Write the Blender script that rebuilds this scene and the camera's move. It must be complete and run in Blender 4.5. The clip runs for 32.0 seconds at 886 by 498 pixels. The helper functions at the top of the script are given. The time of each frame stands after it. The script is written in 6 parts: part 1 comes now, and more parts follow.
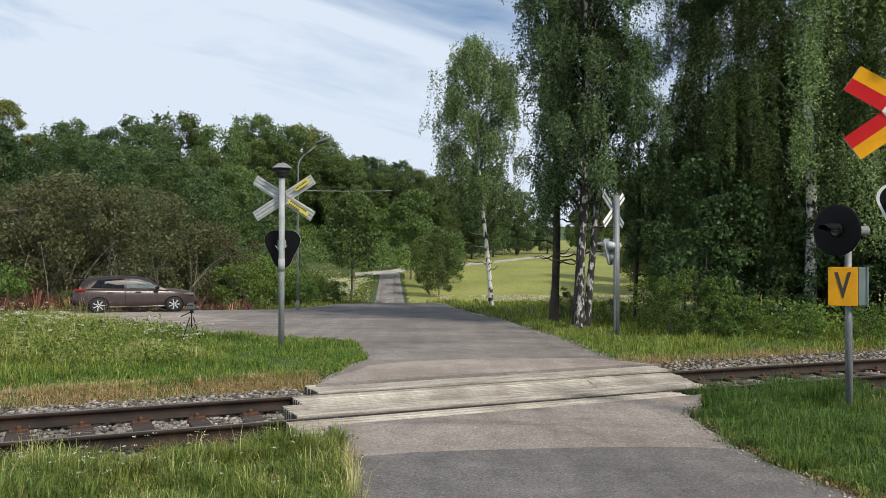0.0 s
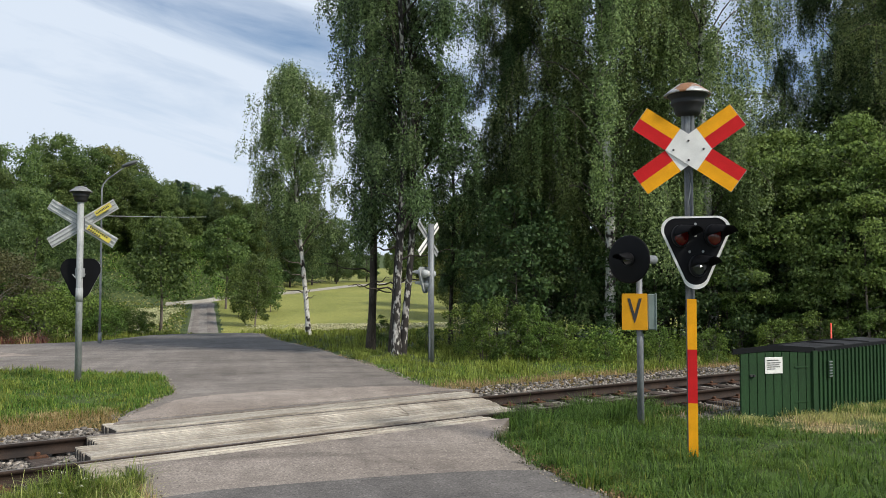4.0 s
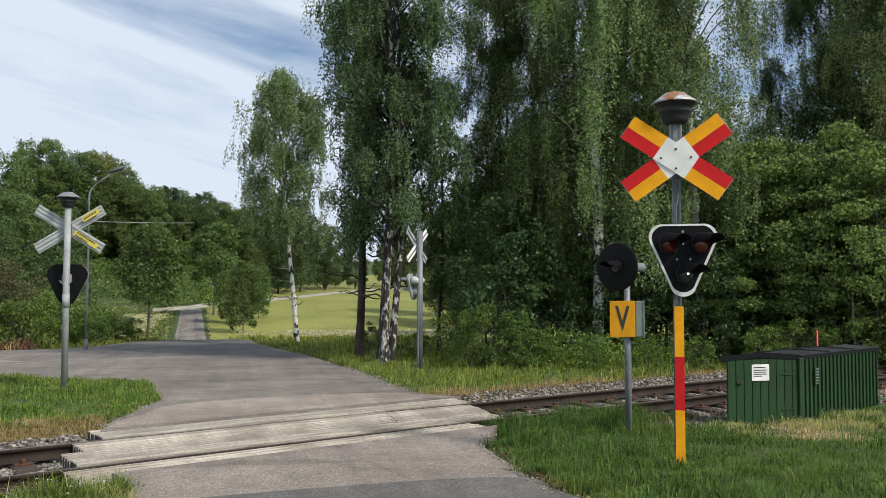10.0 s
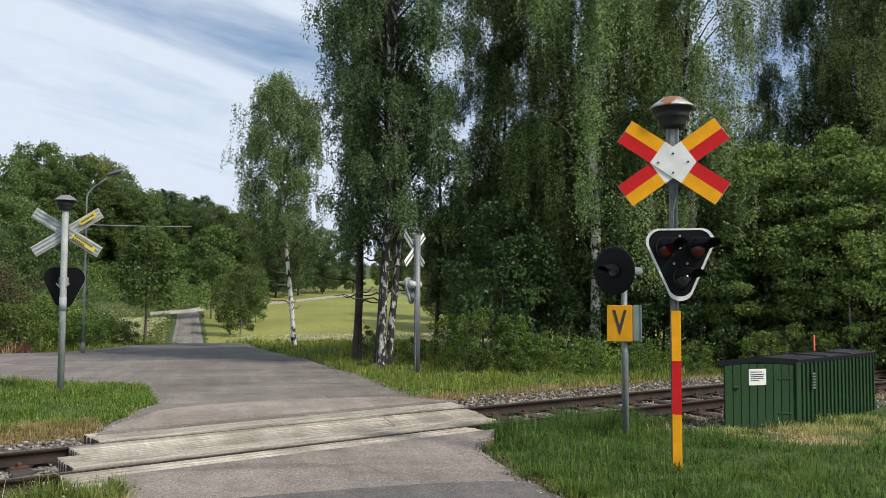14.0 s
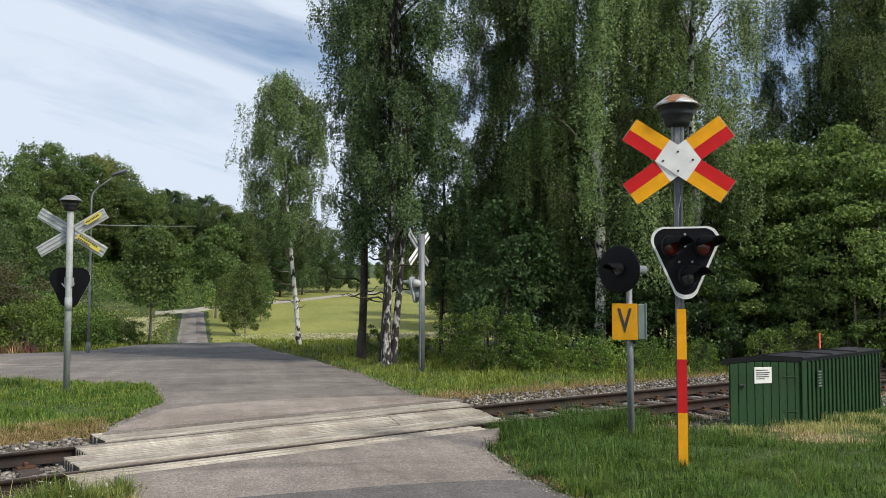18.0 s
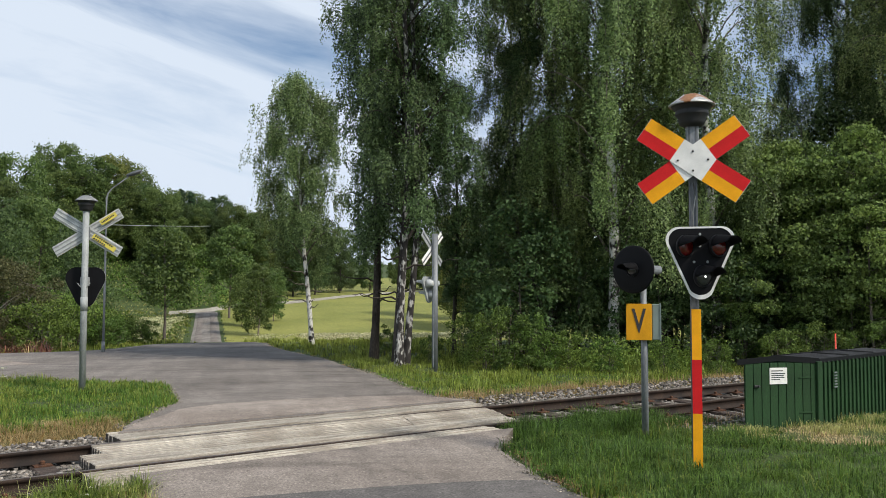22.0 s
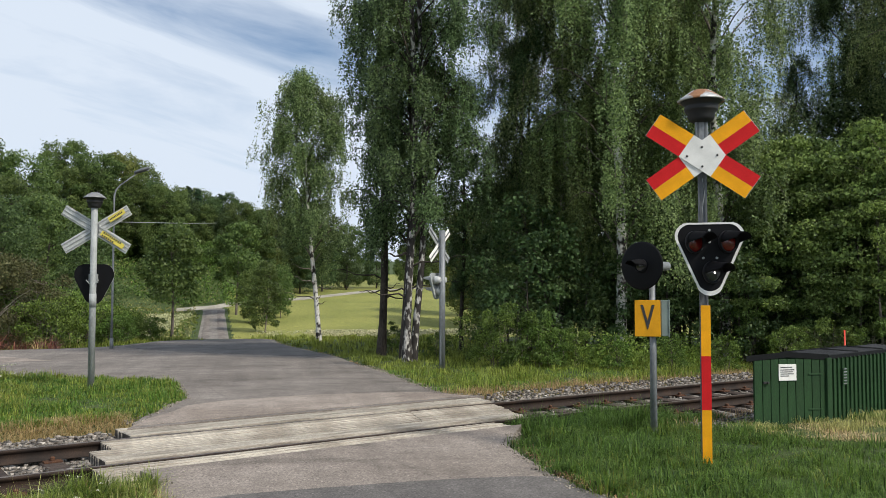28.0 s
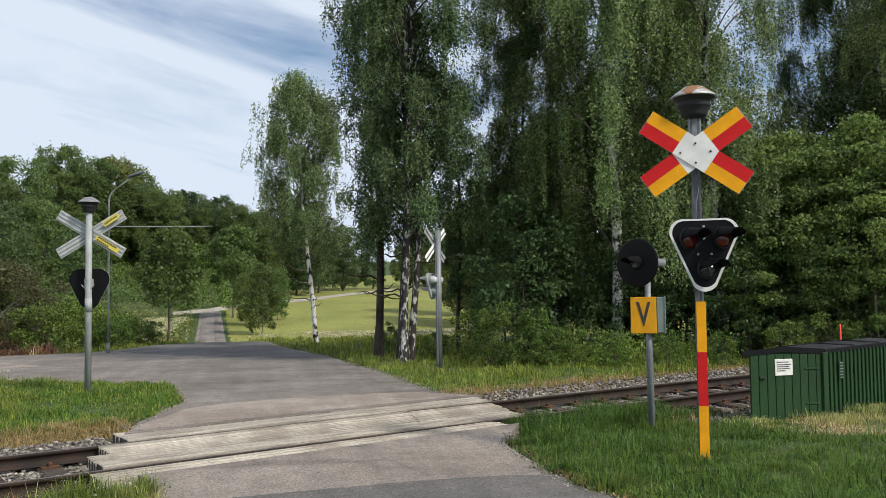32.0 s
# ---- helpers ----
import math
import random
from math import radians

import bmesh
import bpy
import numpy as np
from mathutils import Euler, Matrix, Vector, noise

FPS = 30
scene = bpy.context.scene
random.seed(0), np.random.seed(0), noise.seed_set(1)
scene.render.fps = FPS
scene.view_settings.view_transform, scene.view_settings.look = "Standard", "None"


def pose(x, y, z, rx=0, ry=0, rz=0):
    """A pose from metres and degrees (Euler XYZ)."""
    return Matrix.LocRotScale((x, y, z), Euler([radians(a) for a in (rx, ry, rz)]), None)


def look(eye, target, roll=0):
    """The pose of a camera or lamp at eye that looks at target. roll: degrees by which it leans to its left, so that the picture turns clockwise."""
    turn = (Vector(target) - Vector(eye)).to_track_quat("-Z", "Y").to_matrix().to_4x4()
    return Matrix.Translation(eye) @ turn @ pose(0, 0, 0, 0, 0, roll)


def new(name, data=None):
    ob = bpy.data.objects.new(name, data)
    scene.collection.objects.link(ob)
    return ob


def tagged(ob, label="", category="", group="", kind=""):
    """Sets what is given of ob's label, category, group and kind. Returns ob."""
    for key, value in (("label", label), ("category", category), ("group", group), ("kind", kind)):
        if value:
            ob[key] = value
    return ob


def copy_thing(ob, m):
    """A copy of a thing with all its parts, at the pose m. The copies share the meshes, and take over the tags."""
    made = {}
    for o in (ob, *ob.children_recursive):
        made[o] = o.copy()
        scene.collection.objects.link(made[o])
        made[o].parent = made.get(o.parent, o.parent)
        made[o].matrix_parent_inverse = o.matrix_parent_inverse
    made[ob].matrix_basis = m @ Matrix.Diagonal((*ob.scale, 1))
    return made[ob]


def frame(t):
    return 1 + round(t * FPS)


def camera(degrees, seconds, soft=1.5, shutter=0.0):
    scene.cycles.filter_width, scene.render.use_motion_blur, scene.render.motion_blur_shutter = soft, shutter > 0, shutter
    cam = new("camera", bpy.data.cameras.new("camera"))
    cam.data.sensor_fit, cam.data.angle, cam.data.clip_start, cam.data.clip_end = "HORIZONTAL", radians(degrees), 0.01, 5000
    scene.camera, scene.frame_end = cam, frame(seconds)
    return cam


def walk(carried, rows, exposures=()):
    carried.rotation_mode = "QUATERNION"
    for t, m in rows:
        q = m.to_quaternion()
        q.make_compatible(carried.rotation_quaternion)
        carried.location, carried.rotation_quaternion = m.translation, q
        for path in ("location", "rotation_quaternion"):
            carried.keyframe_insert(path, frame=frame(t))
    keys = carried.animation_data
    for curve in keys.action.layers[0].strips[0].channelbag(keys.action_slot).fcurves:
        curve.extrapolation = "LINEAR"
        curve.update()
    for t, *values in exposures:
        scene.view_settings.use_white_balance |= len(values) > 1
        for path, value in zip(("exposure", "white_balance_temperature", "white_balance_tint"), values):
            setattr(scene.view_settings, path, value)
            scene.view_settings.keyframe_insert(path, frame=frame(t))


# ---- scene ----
# ---- camera ----
cam = camera(55.05, 32.0, soft=0.75)
# seconds, eye, pitch, roll, yaw
ROWS = [
    (0.0, 0.001, 0.002, 1.774, 0.49, -0.19, 0.00),
    (0.5, 0.023, 0.012, 1.767, 0.81, -0.09, -3.06),
    (1.0, 0.039, 0.005, 1.776, 1.31, 0.11, -5.75),
    (1.5, 0.070, 0.004, 1.778, 1.71, 0.19, -8.21),
    (2.0, 0.088, 0.006, 1.778, 1.87, 0.08, -10.08),
    (3.0, 0.092, 0.004, 1.776, 2.11, 0.19, -11.74),
    (3.5, 0.092, 0.008, 1.777, 2.26, 0.09, -12.00),
    (5.5, 0.088, 0.009, 1.779, 2.70, -0.14, -12.31),
    (6.0, 0.098, 0.005, 1.778, 2.73, -0.02, -12.90),
    (7.0, 0.098, -0.002, 1.777, 2.96, -0.03, -13.09),
    (8.0, 0.093, -0.008, 1.780, 3.00, -0.12, -13.04),
    (9.0, 0.089, -0.009, 1.780, 3.01, -0.12, -12.96),
    (10.0, 0.090, -0.005, 1.781, 2.85, -0.10, -12.85),
    (11.0, 0.088, -0.002, 1.780, 2.76, -0.07, -12.73),
    (12.0, 0.086, -0.014, 1.781, 3.03, -0.24, -12.73),
    (13.0, 0.093, -0.008, 1.779, 3.08, -0.18, -13.04),
    (14.0, 0.093, -0.010, 1.777, 3.13, -0.22, -13.01),
    (14.5, 0.091, -0.016, 1.778, 3.21, -0.20, -12.93),
    (16.5, 0.079, -0.011, 1.777, 3.00, -0.16, -12.77),
    (17.0, 0.083, -0.008, 1.777, 3.04, -0.17, -12.72),
    (18.0, 0.084, -0.010, 1.779, 3.05, -0.05, -12.73),
    (19.0, 0.085, -0.013, 1.779, 3.18, -0.01, -12.63),
    (20.0, 0.079, -0.013, 1.777, 3.14, -0.28, -12.15),
    (21.0, 0.076, -0.008, 1.778, 3.07, -0.22, -12.06),
    (22.0, 0.069, -0.009, 1.778, 3.05, -0.11, -11.89),
    (23.0, 0.077, -0.013, 1.777, 3.15, -0.00, -11.80),
    (24.0, 0.082, -0.006, 1.775, 3.10, -0.25, -11.83),
    (25.0, 0.071, -0.007, 1.778, 3.02, -0.38, -11.95),
    (25.5, 0.066, -0.009, 1.777, 3.08, -0.37, -11.85),
    (27.5, 0.058, -0.000, 1.771, 2.78, -0.16, -11.43),
    (28.0, 0.051, 0.003, 1.774, 2.83, -0.07, -11.45),
    (29.0, 0.053, -0.005, 1.774, 2.92, 0.06, -11.49),
    (30.0, 0.062, -0.008, 1.772, 3.06, 0.32, -11.60),
    (31.0, 0.061, -0.011, 1.769, 2.80, 0.56, -11.59),
    (32.0, 0.061, -0.002, 1.773, 2.82, 0.74, -11.67),
]
walk(cam, [(t, pose(x, y, z, 90 + pitch, roll, yaw)) for t, x, y, z, pitch, roll, yaw in ROWS])

# ---- world, sun, exposure ----
SUN_AZ, SUN_EL = radians(140), radians(43)   # from straight ahead, positive to the right
world = bpy.data.worlds.new("sky")
scene.world = world
world.use_nodes = True


def build_sky():
    nt = world.node_tree
    nt.nodes.clear()
    N = nt.nodes.new
    L = nt.links.new
    out, bg = N("ShaderNodeOutputWorld"), N("ShaderNodeBackground")
    sky = N("ShaderNodeTexSky")
    sky.sky_type, sky.sun_disc = "NISHITA", False
    sky.sun_elevation, sky.sun_rotation = SUN_EL, SUN_AZ
    sky.air_density, sky.dust_density, sky.ozone_density = 1.0, 0.6, 2.5
    # long cloud streaks that fall towards the right
    co, tilt, mp = N("ShaderNodeTexCoord"), N("ShaderNodeMapping"), N("ShaderNodeMapping")
    tilt.inputs["Rotation"].default_value = (0.0, radians(-13), 0.0)
    mp.inputs["Scale"].default_value = (1.5, 1.2, 7.0)
    mp.inputs["Location"].default_value = (0.35, 0.0, 0.2)
    no = N("ShaderNodeTexNoise")
    no.inputs["Scale"].default_value, no.inputs["Detail"].default_value, no.inputs["Roughness"].default_value = 1.6, 8, 0.58
    no.inputs["Distortion"].default_value = 0.5
    ramp = N("ShaderNodeValToRGB")
    ramp.color_ramp.elements[0].position, ramp.color_ramp.elements[1].position = 0.26, 0.56
    ramp.color_ramp.elements[0].color, ramp.color_ramp.elements[1].color = (0.02, 0.02, 0.02, 1), (1, 1, 1, 1)
    mix = N("ShaderNodeMix")
    mix.data_type = "RGBA"
    mix.inputs[7].default_value = (6.5, 7.3, 8.4, 1)
    L(co.outputs["Generated"], tilt.inputs["Vector"])
    L(tilt.outputs["Vector"], mp.inputs["Vector"])
    L(mp.outputs["Vector"], no.inputs["Vector"])
    # the cloud sheet ends along a slanting edge, with a blue rift above it
    sep, rift, add = N("ShaderNodeSeparateXYZ"), N("ShaderNodeValToRGB"), N("ShaderNodeMath")
    add.operation = "ADD"
    els = rift.color_ramp.elements
    els[0].position, els[1].position = 0.0, 1.0
    for at, v in ((0.2, 0.2), (0.232, 0.14), (0.268, 0.0), (0.3, 0.02), (0.34, 0.07), (0.5, 0.06)):
        els.new(at).color = (v, v, v, 1)
    els[0].color, els[-1].color = (0.2, 0.2, 0.2, 1), (0.12, 0.12, 0.12, 1)
    L(tilt.outputs["Vector"], sep.inputs["Vector"])
    L(sep.outputs["Z"], rift.inputs["Fac"])
    L(rift.outputs["Color"], add.inputs[0])
    L(no.outputs["Fac"], add.inputs[1])
    sub = N("ShaderNodeMath")
    sub.operation = "SUBTRACT"
    sub.inputs[1].default_value = 0.12
    L(add.outputs["Value"], sub.inputs[0])
    L(sub.outputs["Value"], ramp.inputs["Fac"])
    L(ramp.outputs["Color"], mix.inputs[0])
    L(sky.outputs["Color"], mix.inputs[6])
    L(mix.outputs[2], bg.inputs["Color"])
    bg.inputs["Strength"].default_value = 0.095
    L(bg.outputs["Background"], out.inputs["Surface"])


build_sky()
sun = new("sun", bpy.data.lights.new("sun", "SUN"))
sun.data.energy, sun.data.angle, sun.data.color = 3.2, radians(7), (1.0, 0.94, 0.84)
sun.matrix_world = look((60 * math.sin(SUN_AZ), 60 * math.cos(SUN_AZ), 60 * math.tan(SUN_EL)), (0, 0, 0))
scene.view_settings.exposure = 0.23

# ---- materials ----
MATS = {}


def mat(name, c1, c2, scale=3.0, rough=0.8, metal=0.0, bump=0.15, fine=60.0, c3=None, spec=0.4, stretch=(1, 1, 1), obvar=0.0, dist=0.01, grain=0.55, lo=0.35, hi=0.65, island=0.0):
    """Two scales of noise between colours, with fine relief."""
    m = bpy.data.materials.new(name)
    m.use_nodes = True
    nt = m.node_tree
    N, L = nt.nodes.new, nt.links.new
    b = nt.nodes["Principled BSDF"]
    b.inputs["Roughness"].default_value, b.inputs["Metallic"].default_value = rough, metal
    b.inputs["Specular IOR Level"].default_value = spec
    co, mp = N("ShaderNodeTexCoord"), N("ShaderNodeMapping")
    mp.inputs["Scale"].default_value = stretch
    L(co.outputs["Object"], mp.inputs["Vector"])
    n1, n2 = N("ShaderNodeTexNoise"), N("ShaderNodeTexNoise")
    n1.inputs["Scale"].default_value, n1.inputs["Detail"].default_value = scale, 5
    n2.inputs["Scale"].default_value, n2.inputs["Detail"].default_value = fine, 4
    for n in (n1, n2):
        L(mp.outputs["Vector"], n.inputs["Vector"])
    r = N("ShaderNodeValToRGB")
    r.color_ramp.elements[0].position, r.color_ramp.elements[1].position = lo, hi
    r.color_ramp.elements[0].color, r.color_ramp.elements[1].color = (*c1, 1), (*c2, 1)
    if c3:
        e = r.color_ramp.elements.new(0.74)
        e.color = (*c3, 1)
    L(n1.outputs["Fac"], r.inputs["Fac"])
    mx = N("ShaderNodeMix")
    mx.data_type, mx.blend_type = "RGBA", "OVERLAY"
    mx.inputs[0].default_value = grain
    L(r.outputs["Color"], mx.inputs[6])
    fr = N("ShaderNodeMapRange")
    fr.inputs["From Min"].default_value, fr.inputs["From Max"].default_value = 0.32, 0.68
    fr.inputs["To Min"].default_value, fr.inputs["To Max"].default_value = 0.12, 0.88
    L(n2.outputs["Fac"], fr.inputs["Value"])
    L(fr.outputs["Result"], mx.inputs[7])
    col = mx.outputs[2]
    if obvar:
        oi, hs, mr = N("ShaderNodeObjectInfo"), N("ShaderNodeHueSaturation"), N("ShaderNodeMapRange")
        mr.inputs["To Min"].default_value, mr.inputs["To Max"].default_value = 1 - obvar, 1 + obvar
        L(oi.outputs["Random"], mr.inputs["Value"])
        L(mr.outputs["Result"], hs.inputs["Value"])
        L(col, hs.inputs["Color"])
        col = hs.outputs["Color"]
    if island:
        ge, hv, iv = N("ShaderNodeNewGeometry"), N("ShaderNodeHueSaturation"), N("ShaderNodeMapRange")
        iv.inputs["To Min"].default_value, iv.inputs["To Max"].default_value = 1 - island, 1 + 0.75 * island
        L(ge.outputs["Random Per Island"], iv.inputs["Value"])
        L(iv.outputs["Result"], hv.inputs["Value"])
        L(col, hv.inputs["Color"])
        col = hv.outputs["Color"]
    L(col, b.inputs["Base Color"])
    if bump:
        bp = N("ShaderNodeBump")
        bp.inputs["Strength"].default_value, bp.inputs["Distance"].default_value = bump, dist
        L(n2.outputs["Fac"], bp.inputs["Height"])
        L(bp.outputs["Normal"], b.inputs["Normal"])
    MATS[name] = m
    return m


def leafmat(name, dark, light, trans=0.35, rough=0.55, patch=0.0, mixed=0.55, spread_of=1.0):
    """Leaves: hue varies from leaf to leaf and from tree to tree, and light passes through."""
    m = bpy.data.materials.new(name)
    m.use_nodes = True
    nt = m.node_tree
    N, L = nt.nodes.new, nt.links.new
    b, out = nt.nodes["Principled BSDF"], nt.nodes["Material Output"]
    geo, oi = N("ShaderNodeNewGeometry"), N("ShaderNodeObjectInfo")
    r = N("ShaderNodeValToRGB")
    r.color_ramp.elements[0].color, r.color_ramp.elements[1].color = (*((1 - 0.45 * spread_of) * k for k in dark), 1), (*((1 + 0.4 * spread_of) * k for k in light), 1)
    L(geo.outputs["Random Per Island"], r.inputs["Fac"])
    hs, mr = N("ShaderNodeHueSaturation"), N("ShaderNodeMapRange")
    mr.inputs["To Min"].default_value, mr.inputs["To Max"].default_value = 0.8, 1.2
    L(oi.outputs["Random"], mr.inputs["Value"])
    L(mr.outputs["Result"], hs.inputs["Value"])
    L(r.outputs["Color"], hs.inputs["Color"])
    mu, fra, hr = N("ShaderNodeMath"), N("ShaderNodeMath"), N("ShaderNodeMapRange")
    mu.operation, fra.operation = "MULTIPLY", "FRACT"
    mu.inputs[1].default_value = 17.3
    hr.inputs["To Min"].default_value, hr.inputs["To Max"].default_value = 0.476, 0.503
    L(oi.outputs["Random"], mu.inputs[0])
    L(mu.outputs["Value"], fra.inputs[0])
    L(fra.outputs["Value"], hr.inputs["Value"])
    L(hr.outputs["Result"], hs.inputs["Hue"])
    if patch:
        tc, pn, pm = N("ShaderNodeTexCoord"), N("ShaderNodeTexNoise"), N("ShaderNodeMix")
        pn.inputs["Scale"].default_value, pn.inputs["Detail"].default_value = patch, 4
        pm.data_type, pm.blend_type = "RGBA", "MIX"
        pm.inputs[7].default_value = (light[0] * 1.25, light[1] * 0.98, light[2] * 1.1, 1)
        pr = N("ShaderNodeMapRange")
        pr.inputs["From Min"].default_value, pr.inputs["From Max"].default_value, pr.inputs["To Max"].default_value = 0.45, 0.75, mixed
        L(tc.outputs["Object"], pn.inputs["Vector"])
        L(pn.outputs["Fac"], pr.inputs["Value"])
        L(pr.outputs["Result"], pm.inputs[0])
        L(r.outputs["Color"], pm.inputs[6])
        L(pm.outputs[2], hs.inputs["Color"])
    L(hs.outputs["Color"], b.inputs["Base Color"])
    b.inputs["Roughness"].default_value = rough
    b.inputs["Specular IOR Level"].default_value = 0.35
    tr, mx = N("ShaderNodeBsdfTranslucent"), N("ShaderNodeMixShader")
    gm = N("ShaderNodeHueSaturation")
    gm.inputs["Value"].default_value, gm.inputs["Hue"].default_value = 1.5, 0.49
    L(hs.outputs["Color"], gm.inputs["Color"])
    L(gm.outputs["Color"], tr.inputs["Color"])
    mx.inputs[0].default_value = trans
    L(b.outputs["BSDF"], mx.inputs[1])
    L(tr.outputs["BSDF"], mx.inputs[2])
    L(mx.outputs["Shader"], out.inputs["Surface"])
    MATS[name] = m
    return m


def plain(name, c, rough=0.5, metal=0.0, spec=0.5, emit=0.0):
    m = mat(name, tuple(k * 0.9 for k in c), tuple(min(1, k * 1.08) for k in c), 6.0, rough, metal, 0.03, 90, spec=spec, grain=0.1)
    if emit:
        b = m.node_tree.nodes["Principled BSDF"]
        b.inputs["Emission Color"].default_value, b.inputs["Emission Strength"].default_value = (*c, 1), emit
    return m


def asphalt(name, dark, light, wear=1.0):
    """Worn asphalt: pale and dark aggregate, blotches, faint wheel streaks and hairline cracks."""
    m = mat(name, dark, light, 0.45, 0.9, 0, 0.35, 60, dist=0.006, grain=0.45)
    nt = m.node_tree
    N, L = nt.nodes.new, nt.links.new
    b = nt.nodes["Principled BSDF"]
    src = b.inputs["Base Color"].links[0].from_socket
    co = N("ShaderNodeTexCoord")

    def mapped(rot, scale):
        mp = N("ShaderNodeMapping")
        mp.inputs["Rotation"].default_value, mp.inputs["Scale"].default_value = (0, 0, rot), scale
        L(co.outputs["Object"], mp.inputs["Vector"])
        return mp.outputs["Vector"]

    def times(col, fac, lo, hi, a, c):
        mr, mx = N("ShaderNodeMapRange"), N("ShaderNodeMix")
        mr.inputs["From Min"].default_value, mr.inputs["From Max"].default_value = lo, hi
        mr.inputs["To Min"].default_value, mr.inputs["To Max"].default_value = a, c
        L(fac, mr.inputs["Value"])
        mx.data_type, mx.blend_type, mx.inputs[0].default_value = "RGBA", "MULTIPLY", 1.0
        L(col, mx.inputs[6])
        L(mr.outputs["Result"], mx.inputs[7])
        return mx.outputs[2]

    # streaks along the road, blotches, cracks, stones
    n1, n2, vo, st = N("ShaderNodeTexNoise"), N("ShaderNodeTexNoise"), N("ShaderNodeTexVoronoi"), N("ShaderNodeTexVoronoi")
    n1.inputs["Scale"].default_value, n1.inputs["Detail"].default_value = 1.0, 6
    L(mapped(radians(8), (2.6, 0.14, 1)), n1.inputs["Vector"])
    n2.inputs["Scale"].default_value, n2.inputs["Detail"].default_value, n2.inputs["Roughness"].default_value = 2.6, 8, 0.7
    L(mapped(0.4, (1, 1, 1)), n2.inputs["Vector"])
    wob, wmix = N("ShaderNodeTexNoise"), N("ShaderNodeVectorMath")
    wob.inputs["Scale"].default_value, wob.inputs["Detail"].default_value = 0.9, 9
    wmix.operation = "MULTIPLY_ADD"
    wmix.inputs[1].default_value = (3.2, 3.2, 0)
    L(wob.outputs["Color"], wmix.inputs[0])
    L(co.outputs["Object"], wmix.inputs[2])
    vo.feature = "DISTANCE_TO_EDGE"
    vo.inputs["Scale"].default_value = 0.33
    L(wmix.outputs["Vector"], vo.inputs["Vector"])
    st.inputs["Scale"].default_value = 55
    L(co.outputs["Object"], st.inputs["Vector"])
    c = times(src, n1.outputs["Fac"], 0.33, 0.67, 1 - 0.12 * wear, 1 + 0.1 * wear)
    c = times(c, n2.outputs["Fac"], 0.3, 0.7, 1 - 0.22 * wear, 1 + 0.2 * wear)
    sm = N("ShaderNodeTexNoise")
    sm.inputs["Scale"].default_value, sm.inputs["Detail"].default_value, sm.inputs["Roughness"].default_value = 1.0, 5, 0.6
    L(mapped(radians(-22), (0.32, 1.5, 1)), sm.inputs["Vector"])
    c = times(c, sm.outputs["Fac"], 0.54, 0.68, 1.0, 1 - 0.3 * wear)
    c = times(c, vo.outputs["Distance"], 0.0, 0.006, 0.82, 1.0)
    sep = N("ShaderNodeSeparateColor")
    L(st.outputs["Color"], sep.inputs["Color"])
    c = times(c, sep.outputs["Red"], 0.0, 1.0, 0.87, 1.15)
    c = times(c, sep.outputs["Green"], 0.93, 0.95, 1.0, 1.4)
    c = times(c, sep.outputs["Blue"], 0.95, 0.97, 1.0, 0.62)
    L(c, b.inputs["Base Color"])
    return m


ASPHALT = asphalt("asphalt", (0.158, 0.135, 0.117), (0.228, 0.199, 0.175))
ASPHALT_LANE = asphalt("lane_asphalt", (0.185, 0.165, 0.145), (0.26, 0.235, 0.21))
ASPHALT_DARK = asphalt("asphalt_dark", (0.105, 0.095, 0.088), (0.16, 0.146, 0.135))
ASPHALT_PALE = asphalt("asphalt_pale", (0.235, 0.192, 0.16), (0.34, 0.288, 0.246))
ASPHALT_PATCH = asphalt("asphalt_patch", (0.2, 0.167, 0.141), (0.295, 0.251, 0.216))
EARTH = mat("earth", (0.035, 0.06, 0.014), (0.075, 0.1, 0.026), 0.6, 0.95, 0, 0.6, 30, c3=(0.045, 0.065, 0.018), dist=0.05)
GRAVEL = mat("gravel", (0.16, 0.14, 0.12), (0.27, 0.25, 0.22), 2.0, 0.95, 0, 0.8, 45, c3=(0.2, 0.17, 0.15), dist=0.03)
STONE = mat("ballast_stone", (0.1, 0.083, 0.068), (0.36, 0.325, 0.285), 9.0, 0.9, 0, 0.3, 60, c3=(0.2, 0.15, 0.115), island=0.6)
GRIT = mat("edge_grit", (0.2, 0.17, 0.135), (0.42, 0.37, 0.3), 9.0, 0.9, 0, 0.3, 60, island=0.5)
TIE_RUST = mat("tie_plate_rust", (0.06, 0.028, 0.016), (0.14, 0.062, 0.03), 9.0, 0.85, 0.1, 0.3, 80)
SLEEPER = mat("sleeper_wood", (0.035, 0.025, 0.02), (0.095, 0.07, 0.058), 3.0, 0.9, 0, 0.5, 60, stretch=(1, 8, 8), obvar=0.25)
RUST = mat("rail_rust", (0.015, 0.0095, 0.007), (0.038, 0.022, 0.014), 4.0, 0.75, 0.2, 0.3, 80)
RAILTOP = mat("rail_top", (0.1, 0.075, 0.06), (0.2, 0.165, 0.14), 3.0, 0.5, 0.5, 0.05, 60)
PLANK = mat("deck_wood", (0.27, 0.232, 0.185), (0.56, 0.505, 0.42), 2.5, 0.88, 0, 0.6, 30, c3=(0.32, 0.27, 0.21), stretch=(0.7, 9, 9), obvar=0.22)
# dark deck wood: shade on plank ends and down in the gaps, put into the colour
PLANK_SHADED = mat("deck_wood_shaded", (0.035, 0.029, 0.024), (0.085, 0.07, 0.056), 4.0, 0.9, 0, 0.5, 50)
GALV = mat("galvanised_steel", (0.27, 0.285, 0.28), (0.39, 0.405, 0.4), 5.0, 0.65, 0.1, 0.08, 60, stretch=(1, 1, 0.4), grain=0.2)
